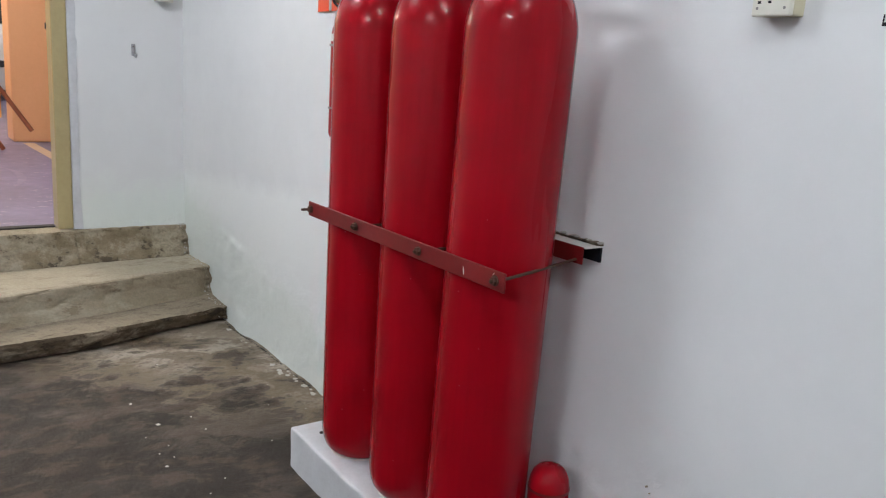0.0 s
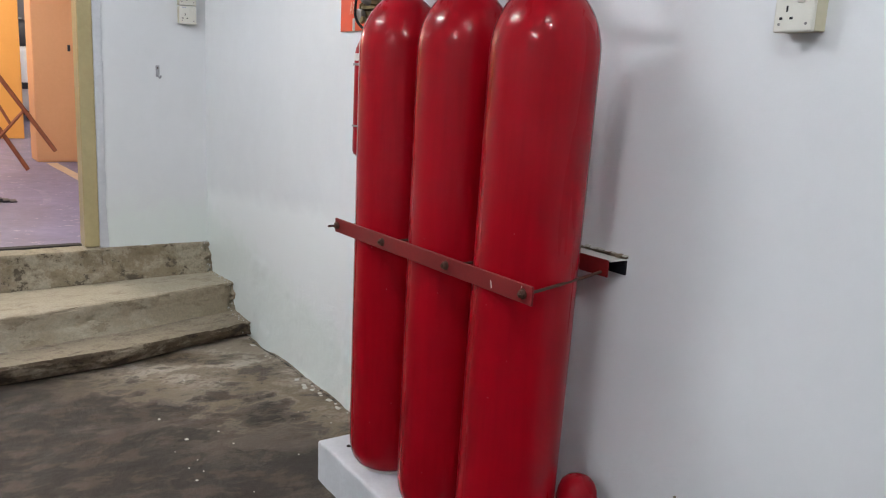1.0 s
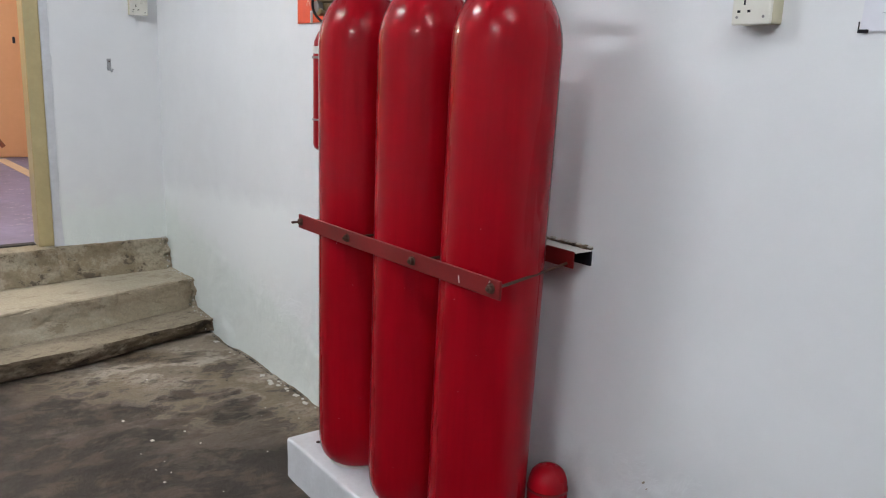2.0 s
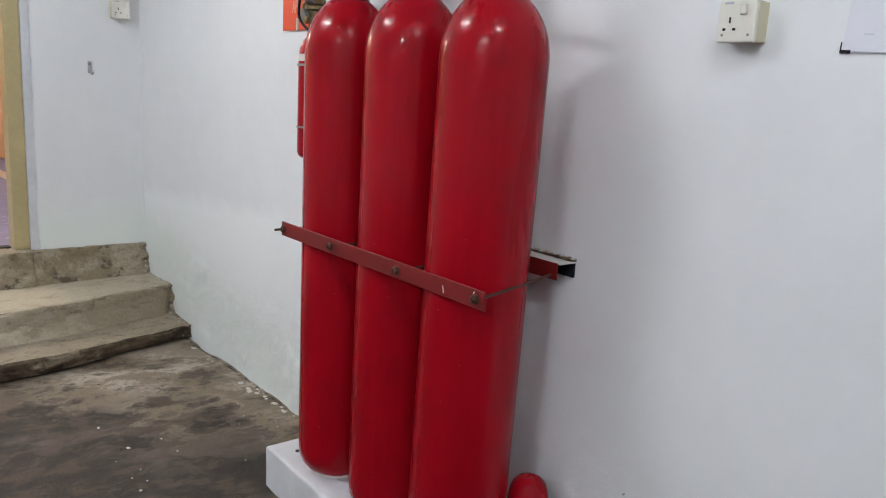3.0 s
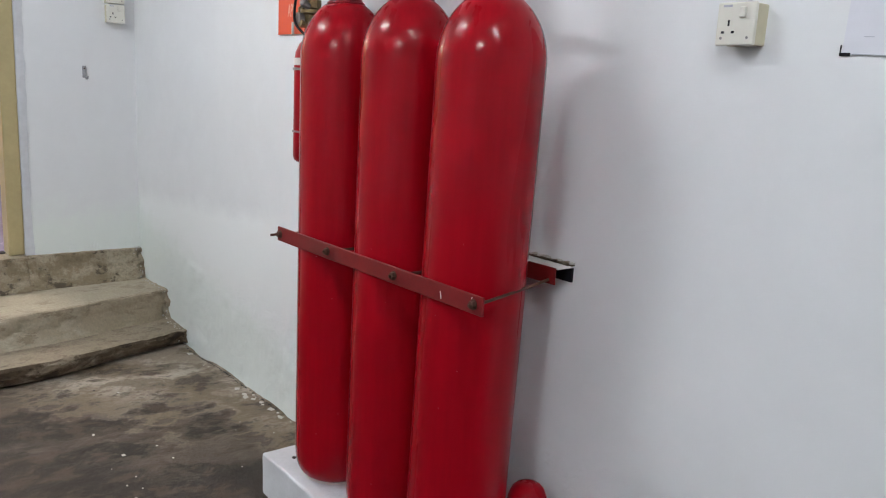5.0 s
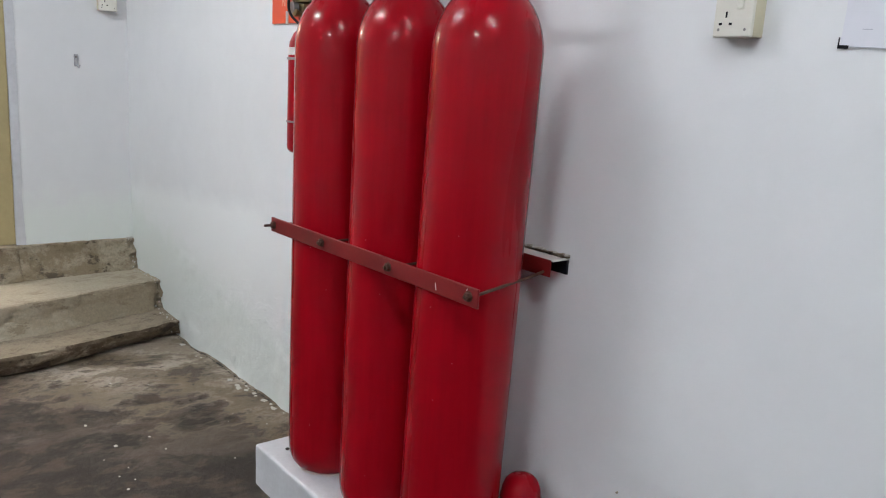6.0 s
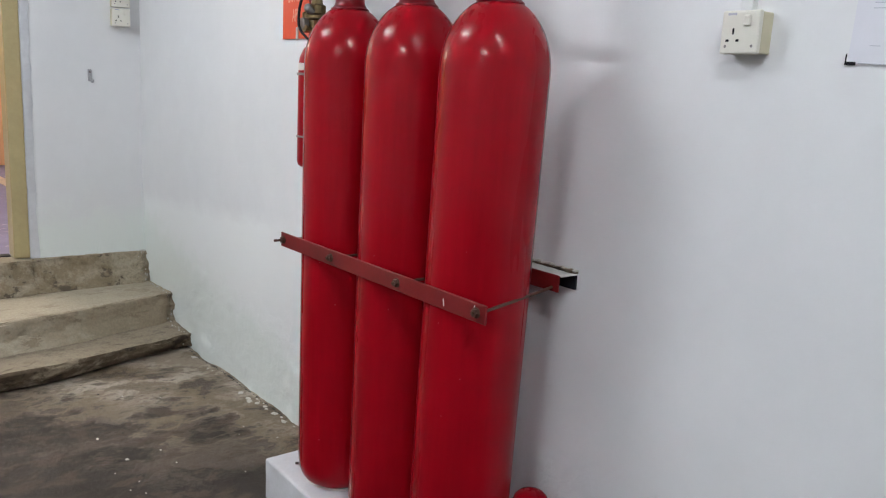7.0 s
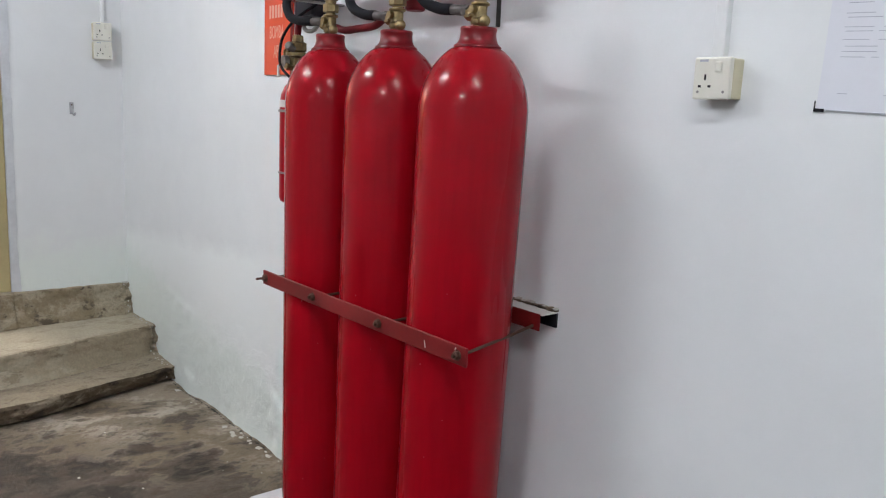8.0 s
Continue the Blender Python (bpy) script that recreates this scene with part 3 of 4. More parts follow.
def stand(x, lean, tall):
    """Place of a cylinder that leans along the row and is held at the clamp bar."""
    return pose(x - 0.80 * math.tan(radians(lean)), CYL_Y, CYL_Z - 0.0014 * abs(lean) - 0.031 * (tall - 1), 0, lean, 0) @ Matrix.Diagonal((1, 1, tall, 1))


def cylinder_body():
    r = CYL_R
    prof = [(0, 0.036), (0.076, 0.035), (0.082, 0.0322), (0.090, 0.035), (0.102, 0.043), (0.112, 0.056), (0.119, 0.074), (r - 0.0012, 0.095), (r, 0.114)]
    prof += [(r, 0.4), (r, 0.8), (r, 1.15), (r, 1.275)]
    for k in range(1, 15):
        a = k / 15 * math.acos(0.052 / r)
        prof.append((r * math.cos(a), 1.275 + 0.162 * math.sin(a)))
    prof += [(0.052, 1.4215), (0.0, 1.4215)]
    return lathe(prof, 64)


def gas_cylinder(x, lean, tall):
    th = thing("gas_cylinder", "tall glossy red steel gas cylinder standing upright on the plinth", "gas cylinder", (0, 0, 0), "row of cylinders")
    th.matrix_basis = stand(x, lean, tall)
    part("body", cylinder_body(), RED, th, smooth=True)
    part("neck_ring", lathe([(0.0, 1.4195), (0.0515, 1.4195), (0.0535, 1.4230), (0.0525, 1.4260), (0.0485, 1.4280), (0.0445, 1.4325), (0.0415, 1.4395), (0.0400, 1.4485), (0.0398, 1.4565), (0.0408, 1.4590), (0.0408, 1.4630), (0.0385, 1.4660), (0.028, 1.4650), (0.0, 1.4650)], 40), NECK, th, "scuffed dark red neck ring", smooth=True)
    v = part("valve", lathe([(0, 1.464), (0.0140, 1.464), (0.0140, 1.470), (0.0185, 1.4715), (0.0195, 1.474), (0.0195, 1.482), (0.0175, 1.4845), (0.0155, 1.487), (0.0155, 1.511), (0.0200, 1.513), (0.0212, 1.516), (0.0200, 1.519), (0.0135, 1.521), (0.0135, 1.525), (0, 1.525)], 24), BRASS, th, "aged brass cylinder valve", smooth=True)
    part("hex_collar", lathe([(0, 1.5255), (0.0200, 1.5255), (0.0218, 1.528), (0.0218, 1.545), (0.0195, 1.548), (0, 1.548)], 6), BRASS, v)
    part("outlet", lathe([(0, 0.0), (0.0125, 0.0), (0.0125, 0.006), (0.0155, 0.008), (0.0155, 0.022), (0.0125, 0.024), (0.0125, 0.030), (0, 0.030)], 6, pose(-0.012, 0, 1.4975, 0, -98)), BRASS, v)
    part("bonnet", lathe([(0, 1.5485), (0.015, 1.5485), (0.015, 1.557), (0.020, 1.559), (0.021, 1.566), (0.014, 1.570), (0.014, 1.588), (0.019, 1.592), (0.019, 1.611), (0, 1.613)], 20), BRASS, v, smooth=True)
    part("burst_plug", lathe([(0, 0), (0.0095, 0), (0.0095, 0.012), (0.0125, 0.014), (0.0135, 0.021), (0.0125, 0.028), (0.008, 0.032), (0, 0.033)], 16, pose(0.0, 0.002, 1.4785, 0, 90) @ pose(0, 0, 0, 18)), BRASS, v, smooth=True)
    part("side_port", lathe([(0, 0), (0.008, 0), (0.008, 0.008), (0.0105, 0.009), (0.0105, 0.017), (0.0, 0.018)], 6, pose(0.0, -0.010, 1.502, 90)), BRASS, v)
    part("foot_ring", lathe([(0.074, 0.031), (0.097, 0.031), (0.098, 0.0322), (0.096, 0.0338), (0.074, 0.0345)], 48), LABEL, th, "bare pale foot ring", smooth=True)
    return th


for x, lean, tall in zip(CYL_X, CYL_LEAN, CYL_TALL):
    th = gas_cylinder(x, lean, tall)
    r = random.Random(int(x * 1000))
    for k in range(4):
        a, z, q = radians(r.uniform(-85, -5)), r.uniform(0.15, 0.95), r.uniform(0.0010, 0.0019)
        m = pose(CYL_R * math.cos(a), CYL_R * math.sin(a), z) @ pose(0, 0, 0, 0, 0, math.degrees(a)) @ pose(0, 0, 0, 0, 90, 0)
        part("paint_chip", lathe([(0, -0.0004), (q, -0.0004), (0.8 * q, 0.0004), (0, 0.0004)], 7, m), PINK, th)

# unseen manifold pipe, added to end the hoses and shade the wall below it
man = thing("unseen_manifold", "unseen red manifold pipe added to end the hoses and shade the wall", "pipe", (0, 0, 0))
part("pipe", tube([(2.12, -0.13, 1.775), (3.07, -0.13, 1.775)], 0.038, 24), RED, man, smooth=True)
part("end_cap", lathe([(0, 0), (0.044, 0), (0.046, 0.004), (0.046, 0.026), (0.040, 0.032), (0, 0.032)], 24, pose(3.045, -0.13, 1.775, 0, 90)), RED, man, smooth=True)
for x in (2.25, 2.90):
    part("bracket", box((x - 0.015, -0.165, 1.731), (x + 0.015, 0.002, 1.737), 0.002), STEEL, man)

HOSE_RUNS = (((-0.157, -0.010, 1.513), (-0.215, -0.010, 1.5285), (-0.258, 0.0, 1.5705), (-0.273, 0.03, 1.61), (-0.26, 0.10, 1.645)),
             ((-0.135, -0.008, 1.5115), (-0.185, -0.010, 1.5285), (-0.222, 0.0, 1.560), (-0.255, 0.05, 1.60), (-0.26, 0.10, 1.64)),
             ((-0.135, -0.008, 1.5105), (-0.185, -0.010, 1.5265), (-0.232, -0.004, 1.560), (-0.285, 0.03, 1.592), (-0.35, 0.07, 1.602), (-0.41, 0.105, 1.625)))
for x, lean, tall, run in zip(CYL_X, CYL_LEAN, CYL_TALL, HOSE_RUNS):
    th = thing("discharge_hose", "black rubber discharge hose with a crimped steel end", "hose", (0, 0, 0), "discharge hoses")
    th.matrix_basis = stand(x, lean, tall)
    part("crimp", tube([(-0.040, 0, 1.5015), (-0.062, -0.002, 1.5040), (-0.098, -0.004, 1.5075)], 0.0115, 16), CRIMP, th, "dull crimped steel sleeve", smooth=True)
    part("crimp_nut", tube([(-0.036, 0, 1.5010), (-0.050, -0.001, 1.5025)], 0.0145, 6), CRIMP, th)
    part("rubber_hose", tube(spline([(-0.092, -0.004, 1.5070)] + list(run), 10), 0.0130, 16), BLACK, th, smooth=True)

# red hose that joins the valves behind
rh = thing("red_hose", "dark red rubber hose linking two cylinder valves", "hose", (0, 0, 0))
part("rubber_hose", tube(spline([(2.44, -0.16, 1.628), (2.475, -0.17, 1.640), (2.53, -0.165, 1.628), (2.60, -0.16, 1.630), (2.68, -0.165, 1.632), (2.76, -0.185, 1.646), (2.845, -0.195, 1.662)], 6), 0.0105, 14), RED_RUBBER, rh, smooth=True)
cp = thing("actuator_head", "dark red round actuator cap beside a cylinder valve", "actuator", (2.846, -0.15, 1.662))
part("cap", lathe([(0, 0), (0.022, 0), (0.026, 0.004), (0.026, 0.05), (0.022, 0.056), (0, 0.056)], 24), RED_RUBBER, cp, smooth=True)
part("stem", tube([(0, -0.025, 0.03), (-0.003, -0.058, 0.03)], 0.008, 10), BRASS, cp, smooth=True)

# ---------------------------------------------------------------- clamp bar and wall channel
BAR_Z = 0.902
BOLTS = (2.437, 2.712, 3.026, 3.322)
cb = thing("clamp_bar", "flat dull-red steel bar bolted across the cylinders", "clamp bar", (0, 0, BAR_Z))
part("bar", box((2.418, -0.3605, -0.021), (3.350, -0.3545, 0.021), 0.0012, 1), RED_DULL, cb)
sc = part("scratch", box((-0.0014, -0.3612, -0.009), (0.0014, -0.3606, 0.008)), LABEL, cb)
sc.matrix_basis = pose(3.209, 0, -0.004, 0, -14, 0)
sc = part("scratch", box((-0.0008, -0.3612, -0.003), (0.0008, -0.3606, 0.003)), LABEL, cb)
sc.matrix_basis = pose(3.315, 0, 0.013, 0, 30, 0)
for x in BOLTS:
    bend = 0.075 if x > 3.2 else 0.0
    rod = part("hook_bolt", tube(spline([(x, -0.392 if x < 2.5 else -0.376, 0), (x, -0.34, 0.0), (x - bend * 0.5, -0.2, 0.002), (x - bend, -0.0605, 0.006)], 4), 0.0038, 8), RUST, cb, "rusty threaded hook bolt", smooth=True)
    part("nut", lathe([(0, 0), (0.0090, 0), (0.0098, 0.002), (0.0098, 0.008), (0.0082, 0.0095), (0, 0.0095)], 6, pose(x, -0.361, 0, 90)), RUST, rod)
    part("washer", lathe([(0, 0), (0.0120, 0), (0.0120, 0.0015), (0, 0.0015)], 16, pose(x, -0.3606, 0, 90)), RUST, rod)

ch = thing("wall_channel", "red steel channel rail fixed along the wall behind the cylinders", "wall rail", (0, 0, BAR_Z))
CH0, CH1 = 2.40, 3.272
part("top_flange", box((CH0, -0.056, 0.034), (CH1, -0.002, 0.038), 0.001, 1), LABEL, ch, "dusty pale top face")
part("web", box((CH0, -0.060, -0.004), (CH1 - 0.004, -0.0565, 0.038), 0.001, 1), RED_DULL, ch)
# black colour stands in for the shade inside the open channel
part("cavity_shade_plate", box((CH0, -0.006, -0.002), (CH1 - 0.001, 0.004, 0.0335)), BLACK, ch)
part("lower_lip", box((CH0, -0.0562, -0.004), (CH1 - 0.03, -0.040, -0.001)), RED_DULL, ch)
# dark bead carries the shade of the gap over the rail, pale crust above
gap, crust = bmesh.new(), bmesh.new()
for k in range(110):
    x = CH0 + (CH1 - CH0) * (k + 0.5) / 110
    h = 0.004 + 0.009 * abs(fract(x * 23, 1, 1, 4))
    box((x - 0.0055, -0.006 - 1.1 * h, 0.0383), (x + 0.0055, 0.004, 0.0383 + h), 0.0015, 1, gap)
    if fract(x * 31, 5, 2, 3) > 0.05:
        d = 0.004 * abs(fract(x * 47, 2, 7, 3))
        box((x - 0.006, -0.010 - d, 0.0386 + h), (x + 0.006, 0.004, 0.0406 + h + d), 0.001, 1, crust)
part("shaded_gap_bead", gap, STEP_DIRT_SHADE, ch, "rough mortar bead, darkened for the shaded gap", smooth=True)
tagged(part("plaster_crust", crust, CHIP, ch, smooth=True), "broken pale plaster crust", kind="stuff")

# small red bottle beside the row
sb = thing("small_red_bottle", "short red steel bottle with a rounded top on the plinth", "gas bottle", (3.266, -0.095, PL_Z + 0.001))
part("body", lathe([(0, 0), (0.044, 0), (0.049, 0.008), (0.051, 0.02), (0.051, 0.172), (0.048, 0.192), (0.041, 0.210), (0.030, 0.221), (0.015, 0.226), (0, 0.227)], 36), RED, sb, smooth=True)
part("seam_band", lathe([(0.0505, 0.163), (0.0522, 0.164), (0.0522, 0.170), (0.0505, 0.171)], 36), RED_DULL, sb, smooth=True)

# ---------------------------------------------------------------- pilot bottle on the wall
pb = thing("pilot_bottle", "small red pilot gas bottle clamped to the wall", "gas bottle", (2.104, -0.082, 1.080))
part("body", lathe([(0, 0), (0.045, 0), (0.054, 0.006), (0.058, 0.018), (0.058, 0.335), (0.054, 0.365), (0.042, 0.392), (0.026, 0.410), (0.018, 0.415), (0.018, 0.43), (0, 0.43)], 40), RED, pb, smooth=True)
part("label_band", lathe([(0.0584, 0.322), (0.0592, 0.3225), (0.0592, 0.3455), (0.0575, 0.346)], 40), LABEL, pb, "white paper label band", smooth=True)
part("clamp_ring", lathe([(0.0583, 0.100), (0.0620, 0.100), (0.0620, 0.106), (0.0583, 0.106)], 40), STEEL, pb, "thin steel clamp ring", smooth=True)
part("clamp_ring", lathe([(0.0583, 0.306), (0.0625, 0.306), (0.0625, 0.314), (0.0583, 0.314)], 40), STEEL, pb, "thin steel clamp ring", smooth=True)
part("bracket", box((-0.064, -0.020, -0.006), (0.064, 0.082, -0.0005), 0.001, 1), STEEL, pb)
pv = part("valve", lathe([(0, 0.4305), (0.022, 0.4305), (0.022, 0.450), (0.034, 0.453), (0.036, 0.460), (0.036, 0.485), (0.026, 0.490), (0.022, 0.505), (0.030, 0.510), (0.030, 0.535), (0.020, 0.540), (0.018, 0.560), (0, 0.562)], 8), BRASS, pb, "brass valve with small side fittings")
part("gauge", lathe([(0, 0), (0.022, 0), (0.022, 0.018), (0.018, 0.020), (0.0, 0.020)], 20, pose(-0.006, -0.036, 0.470, 90)), STEEL, pv, smooth=True)
part("outlet", lathe([(0, 0), (0.014, 0), (0.014, 0.022), (0.018, 0.023), (0.018, 0.040), (0, 0.04)], 6, pose(0.034, -0.005, 0.475, 0, 90)), BRASS, pv)
part("outlet", lathe([(0, 0), (0.012, 0), (0.012, 0.020), (0.016, 0.021), (0.016, 0.030), (0, 0.03)], 6, pose(-0.032, -0.008, 0.505, 0, -90)), BRASS, pv)
part("ring_nut", lathe([(0.030, 0.0), (0.040, 0.002), (0.040, 0.012), (0.030, 0.014)], 12, pose(0, 0, 0.4905)), BRASS, pv, smooth=True)
part("safety_cap", lathe([(0, 0), (0.011, 0), (0.011, 0.014), (0.014, 0.015), (0.014, 0.028), (0.009, 0.033), (0, 0.034)], 12, pose(0.016, -0.024, 0.512, 62, 20)), STEEL, pv, "bright steel cap", smooth=True)
part("drain_plug", lathe([(0, 0), (0.010, 0), (0.010, 0.012), (0.013, 0.013), (0.013, 0.024), (0, 0.025)], 6, pose(0.014, -0.030, 0.452, 78, 25)), BRASS, pv)
part("seal_tag", box((-0.038, -0.058, 0.420), (-0.030, -0.050, 0.462), 0.002, 1), LABEL, pv, "small pale seal tag")
part("elbow", tube(spline([(0.0, 0, 0.562), (0.005, 0, 0.59), (0.03, -0.004, 0.61), (0.065, -0.01, 0.60)], 5), 0.011, 12), RED_RUBBER, pv, smooth=True)

cab = thing("pilot_cable", "thin black cable looping down beside the pilot bottle", "cable", (0, 0, 0))
part("cable", tube(spline([(2.17, -0.05, 1.74), (2.142, -0.11, 1.69), (2.108, -0.14, 1.63), (2.096, -0.145, 1.565), (2.112, -0.145, 1.53), (2.16, -0.142, 1.50)], 6), 0.0045, 8), BLACK, cab, smooth=True)

db = thing("control_box", "dark grey wall-mounted control box", "control box", (2.100, 0.0, 1.70))
part("case", box((-0.065, -0.055, 0.0), (0.065, 0.002, 0.22), 0.008), DARK, db)
part("lid", box((-0.058, -0.061, 0.006), (0.058, -0.0555, 0.214), 0.004), DARK, db)
pf = thing("steel_braid_hose", "thin grey metal hose from the valve to the control box", "hose", (0, 0, 0))
part("braid", tube(spline([(2.552, -0.235, 1.655), (2.50, -0.20, 1.668), (2.36, -0.14, 1.672), (2.22, -0.09, 1.65), (2.13, -0.07, 1.66), (2.10, -0.06, 1.70)], 6), 0.007, 10), STEEL, pf, smooth=True)

bd = thing("wall_board", "narrow pale board with a dark edge on the wall", "board", (2.97, 0, 1.628))
part("board", box((-0.05, -0.010, 0), (0.034, 0.002, 0.30), 0.002, 1), PLINTH, bd)
part("edge_strip", box((0.0342, -0.012, 0), (0.0375, 0.002, 0.30)), GRIT, bd)

bm = bmesh.new()
for x, z, q in ((3.484, 0.418, 0.0026), (3.497, 0.408, 0.0014)):
    lathe([(0, 0.004), (q, 0.004), (0.8 * q, 0.009), (0, 0.009)], 7, pose(x, wall_a(x, z)[1] + 0.003, z, 90), bm)
tagged(part("nail_marks", bm, STEP), "tiny nail marks in the white plaster", "nail marks", kind="stuff")

# ---------------------------------------------------------------- poster and papers
ps = thing("red_sign", "orange-red sign with pale block lettering on the wall", "sign", (1.71, -0.006, 1.519))
part("card", box((0, -0.0015, 0), (0.222, 0.0015, 0.31)), POSTER, ps)
part("edge", box((0.205, -0.0030, 0), (0.222, -0.0016, 0.31)), RED_DULL, ps, "darker red strip")


def words(text, size, at, mat, parent, width=1.0, label=""):
    cu = bpy.data.curves.new("lettering", "FONT")
    cu.body, cu.size, cu.extrude, cu.resolution_u = text, size, 0.0004, 3
    tmp = bpy.data.objects.new("lettering", cu)
    scene.collection.objects.link(tmp)
    me = bpy.data.meshes.new_from_object(tmp.evaluated_get(bpy.context.evaluated_depsgraph_get()))
    bpy.data.objects.remove(tmp)
    me.transform(Matrix.Translation(at) @ pose(0, 0, 0, 90) @ Matrix.Diagonal((width, 1, 1, 1)))
    me.materials.clear()
    me.materials.append(mat)
    ob = new("lettering", me)
    ob.parent = parent
    return ob


words("BOMBA", 0.066, (0.042, -0.0022, 0.132), PALE_INK, ps, 0.50)
words("API", 0.066, (0.076, -0.0022, 0.062), PALE_INK, ps, 0.48)
for k in range(5):
    part("letter_bar", box((0.040 + 0.022 * k, -0.0024, 0.204), (0.054 + 0.022 * k, -0.0017, 0.250)), PALE_INK, ps)

pp = thing("printed_notice", "white printed notice taped to the wall by black corners", "notice", (3.852, -0.004, 1.440))
pp.rotation_euler = (0, radians(2.0), 0)
part("page", box((0, -0.001, 0), (0.212, 0.001, 0.298)), PAPER, pp)
part("corner_tape", box((-0.004, -0.0022, -0.003), (0.015, -0.0012, 0.003)), BLACK, pp)
part("corner_tape", box((-0.004, -0.0022, 0.0031), (-0.0018, -0.0012, 0.016)), BLACK, pp)
part("bottom_edge", box((0.0185, -0.0018, 0.0), (0.212, -0.0011, 0.0012)), INK, pp)
rnd = random.Random(5)
rows_z = (0.018, 0.030, 0.092, 0.101, 0.110, 0.121, 0.135, 0.142, 0.158, 0.165, 0.182, 0.190, 0.198, 0.206, 0.222, 0.236, 0.250, 0.262, 0.274)
for k, z in enumerate(rows_z):
    x = 0.028 + 0.006 * rnd.random()
    while x < 0.19:
        n = rnd.uniform(0.012, 0.06)
        if k not in (0, 1) or rnd.random() < 0.5:
            part("text_bar", box((x, -0.0016, z), (min(0.2, x + n), -0.00105, z + 0.0012)), INK, pp)
        x += n + rnd.uniform(0.008, 0.03)

# ---------------------------------------------------------------- sockets, trunking, hook
def socket(at, turn, label):
    th = thing("wall_socket", label, "socket", at, "wall sockets")
    th.rotation_euler = (0, 0, radians(turn))
    part("back_box", box((-0.0415, -0.034, -0.0415), (0.0415, 0.003, 0.0415), 0.003), PLASTIC_AGED, th, "yellowed plastic back box")
    face = part("face_plate", box((-0.0435, -0.046, -0.0435), (0.0435, -0.0342, 0.0435), 0.004, 3), PLASTIC, th)
    part("earth_slot", box((-0.0165, -0.0466, -0.004), (-0.0125, -0.0458, 0.008)), BLACK, face)
    for x in (-0.0265, -0.0035):
        part("pin_slot", box((x - 0.0035, -0.0466, -0.019), (x + 0.0035, -0.0458, -0.014)), BLACK, face)
    part("switch", box((0.008, -0.0505, 0.012), (0.024, -0.0458, 0.034), 0.003, 2), PLASTIC, face)
    part("marking", box((-0.030, -0.0464, 0.034), (-0.010, -0.0459, 0.0385)), INK, face)
    for x in (-0.030, 0.030):
        part("screw", lathe([(0, 0), (0.003, 0), (0.003, 0.0008), (0, 0.0008)], 10, pose(x, -0.0458, -0.028, 90)), STEEL, face)
    return th


socket((3.662, 0, 1.494), 0, "cream plastic switched wall socket on a yellowed box").scale = (0.92, 1, 0.92)
for z, where in ((1.653, "below"), (1.750, "above")):
    socket((0.003, -0.108, z), 90, "cream plastic wall socket stacked %s another one" % where).scale = (1.06, 1, 1.06)
for nm, lo, hi in (("trunking", (3.638, -0.016, 1.5325), (3.664, 0.004, CEIL_Z - 0.001)), ("trunking", (-0.004, -0.108, 1.799), (0.014, -0.088, CEIL_Z - 0.001))):
    tagged(part(nm, box(lo, hi, 0.002, 1), TRUNKING), "narrow white cable trunking rising from a socket", "trunking", kind="structure")
hk = thing("wall_hook", "small bent grey metal hook on the white wall", "hook", (0.002, -0.262, 1.345))
part("plate", box((-0.004, -0.011, -0.030), (0.003, 0.009, 0.032), 0.002, 1), HOOK, hk)
part("bent_tip", tube(spline([(0.003, 0.0, -0.02), (0.018, 0.006, -0.034), (0.026, 0.010, -0.022)], 4), 0.005, 8), HOOK, hk, smooth=True)
part("screw", lathe([(0, 0), (0.004, 0), (0.003, 0.002), (0, 0.0025)], 10, pose(0.003, -0.001, 0.018, 0, 90)), RUST, hk)

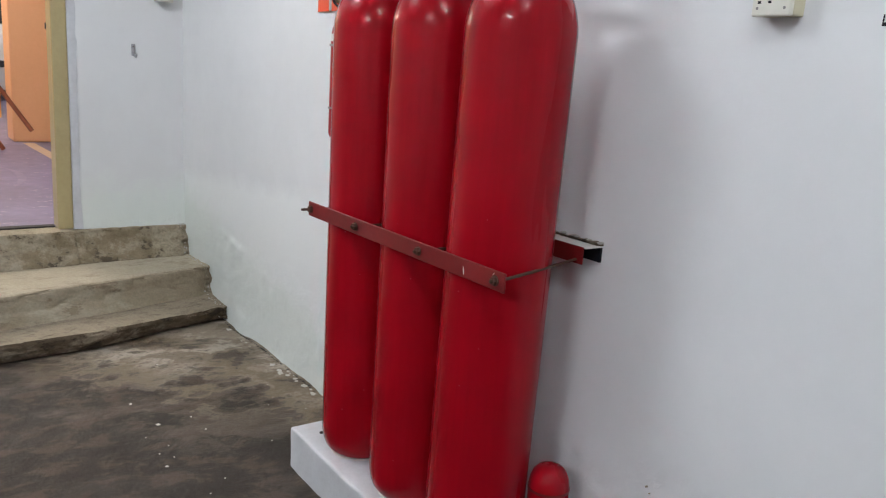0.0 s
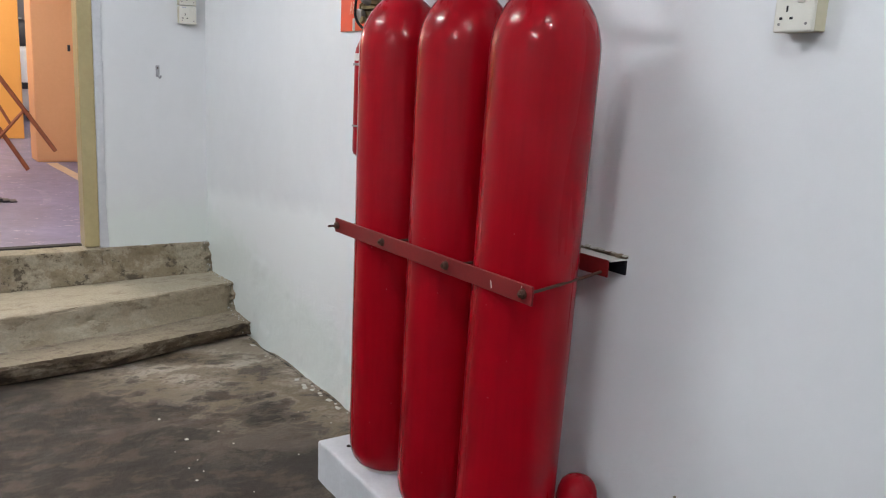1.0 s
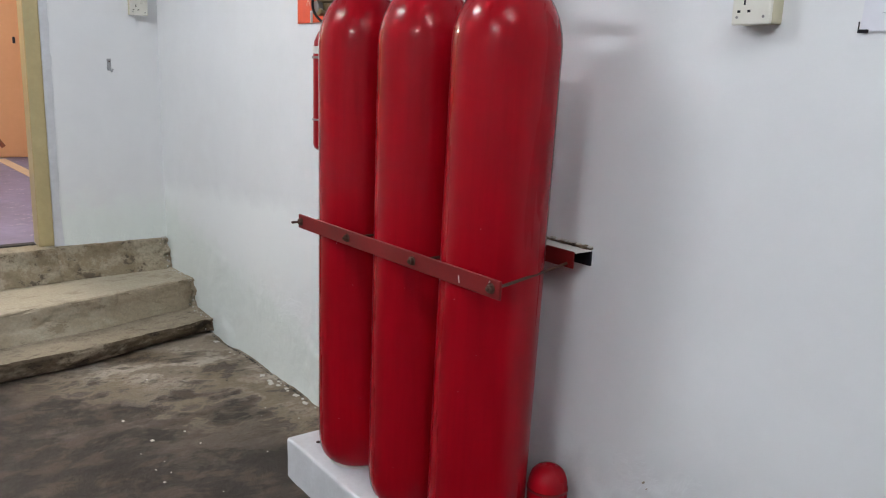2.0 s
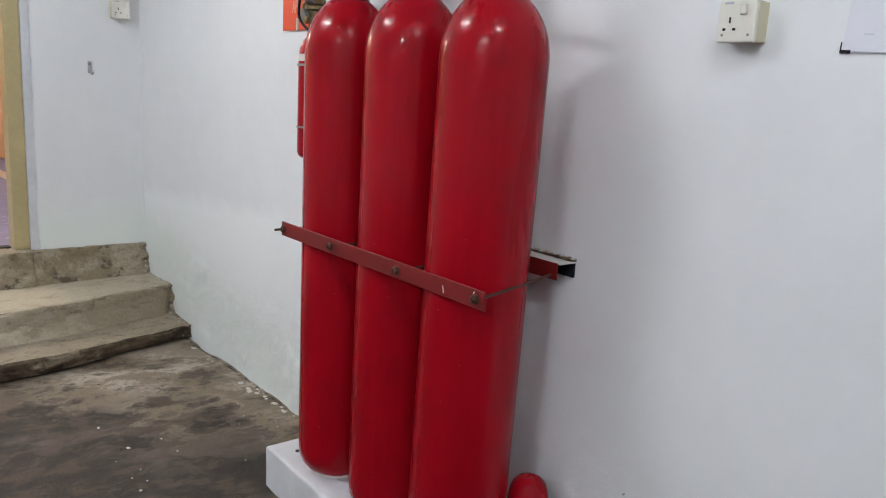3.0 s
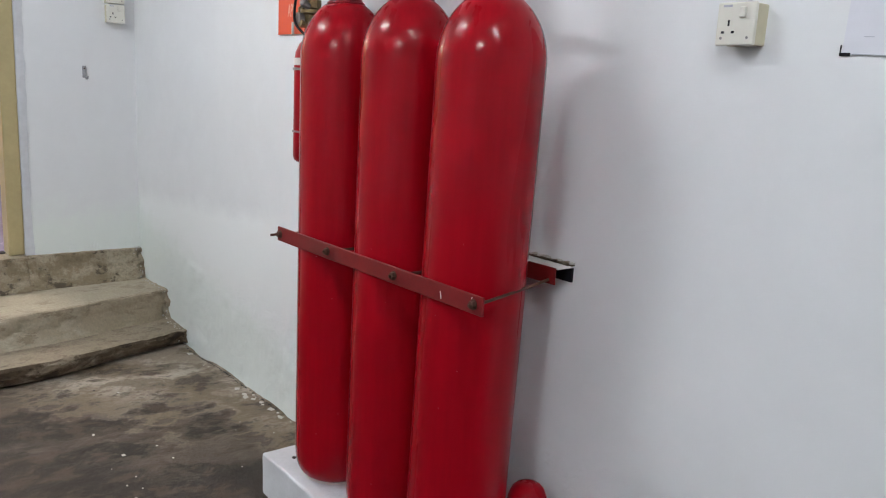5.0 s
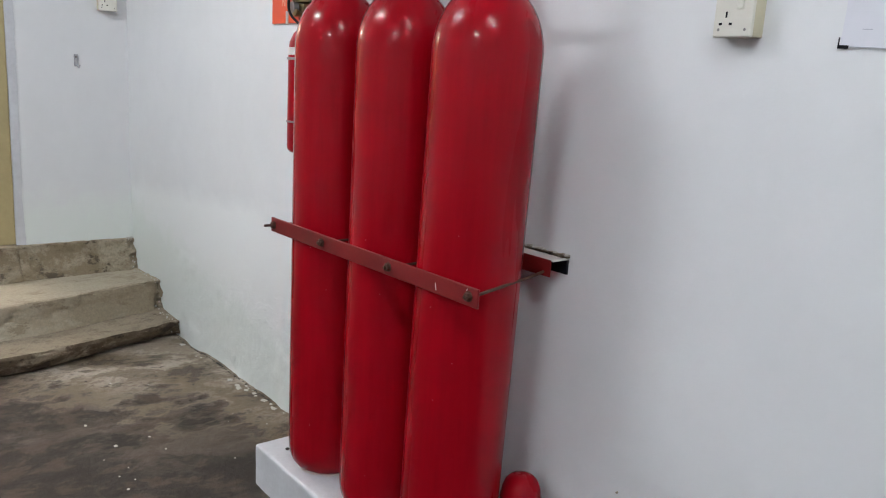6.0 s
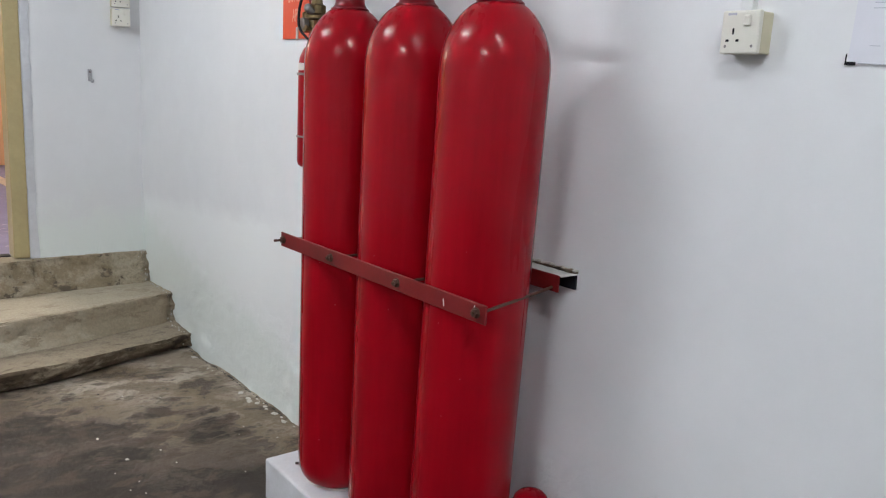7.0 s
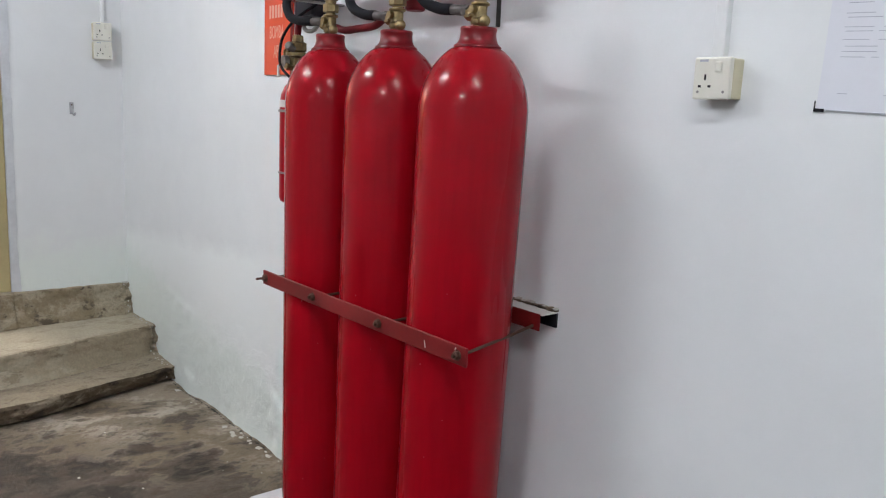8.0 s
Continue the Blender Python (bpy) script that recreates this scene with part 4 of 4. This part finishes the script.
# ---------------------------------------------------------------- paint drips and grit on the floor
def scatter(name, count, seed, spots, size, mat, label, cat):
    r = random.Random(seed)
    bm = bmesh.new()
    for _ in range(count):
        x, y = spots(r)
        s = size * (0.25 + 0.95 * r.random() ** 2.5)
        n = 13
        sq = r.uniform(0.45, 1.0)
        z = ground(x, y)[2]
        top, low = [], []
        a0 = r.random() * 6
        for k in range(n):
            a = a0 + 2 * math.pi * k / n
            q = s * r.uniform(0.5, 1.15)
            low.append(bm.verts.new((x + q * math.cos(a), y + sq * q * math.sin(a), z - 0.002)))
            top.append(bm.verts.new((x + 0.85 * q * math.cos(a), y + 0.85 * sq * q * math.sin(a), z + 0.0012 + 0.05 * s)))
        bm.faces.new(top)
        for k in range(n):
            bm.faces.new((low[k], low[(k + 1) % n], top[(k + 1) % n], top[k]))
    return tagged(part(name, bm, mat), label, cat, kind="stuff")


scatter("paint_drips", 20, 2, lambda r: (r.choice((r.gauss(1.47, 0.10), r.gauss(1.62, 0.06), r.uniform(0.8, 2.3))), -0.010 - abs(r.gauss(0, 0.026))), 0.021, CHIP, "white paint drips along the foot of the wall", "paint drips")
scatter("paint_drips", 20, 3, lambda r: (r.gauss(1.9, 0.3), r.uniform(-0.75, -0.1)), 0.011, CHIP, "scattered white paint drips on the concrete", "paint drips")
scatter("grit_and_gap_bits", 30, 4, lambda r: (r.uniform(0.95, 2.5), r.uniform(-1.4, -0.05)), 0.007, GRIT, "dark grit scattered over the floor", "grit")
# dark bits draw the shaded gap between wall and floor
scatter("grit_and_gap_bits", 150, 6, lambda r: (r.uniform(0.72, 1.75), -0.003 - abs(r.gauss(0, 0.005))), 0.007, GRIT, "dark bits standing in for the shaded gap along the wall", "grit")
peb = part("pebble", lathe([(0, 0), (0.006, 0.001), (0.007, 0.004), (0.003, 0.007), (0, 0.007)], 7), GRIT)
peb.location = (2.43, -0.30, PL_Z + 0.0005)
tagged(peb, "small dark pebble lying on the plinth", "pebble")

# chalky crumbs of wall paint and plaster along the ends of the steps
r = random.Random(9)
bm = bmesh.new()
for _ in range(110):
    i = r.choice((0, 1, 1, 2, 2))
    pr = step_profile(i, -0.01)
    k = r.choice((1, 2, 3, 4, 5, 5, 5))
    t = r.random()
    x, z = pr[k][0] + (pr[k + 1][0] - pr[k][0]) * t, pr[k][1] + (pr[k + 1][1] - pr[k][1]) * t
    q = 0.0016 + 0.0042 * r.random() ** 3
    got = bmesh.ops.create_icosphere(bm, subdivisions=1, radius=q, matrix=pose(x + 0.002, -0.004 - abs(r.gauss(0, 0.018)), z + 0.001))
    for v in got["verts"]:
        v.co += Vector((r.uniform(-1, 1), r.uniform(-1, 1), r.uniform(-1, 1))) * 0.35 * q
tagged(part("plaster_crumbs", bm, CHIP), "pale crumbs of plaster along the ends of the steps", "plaster crumbs", kind="stuff")
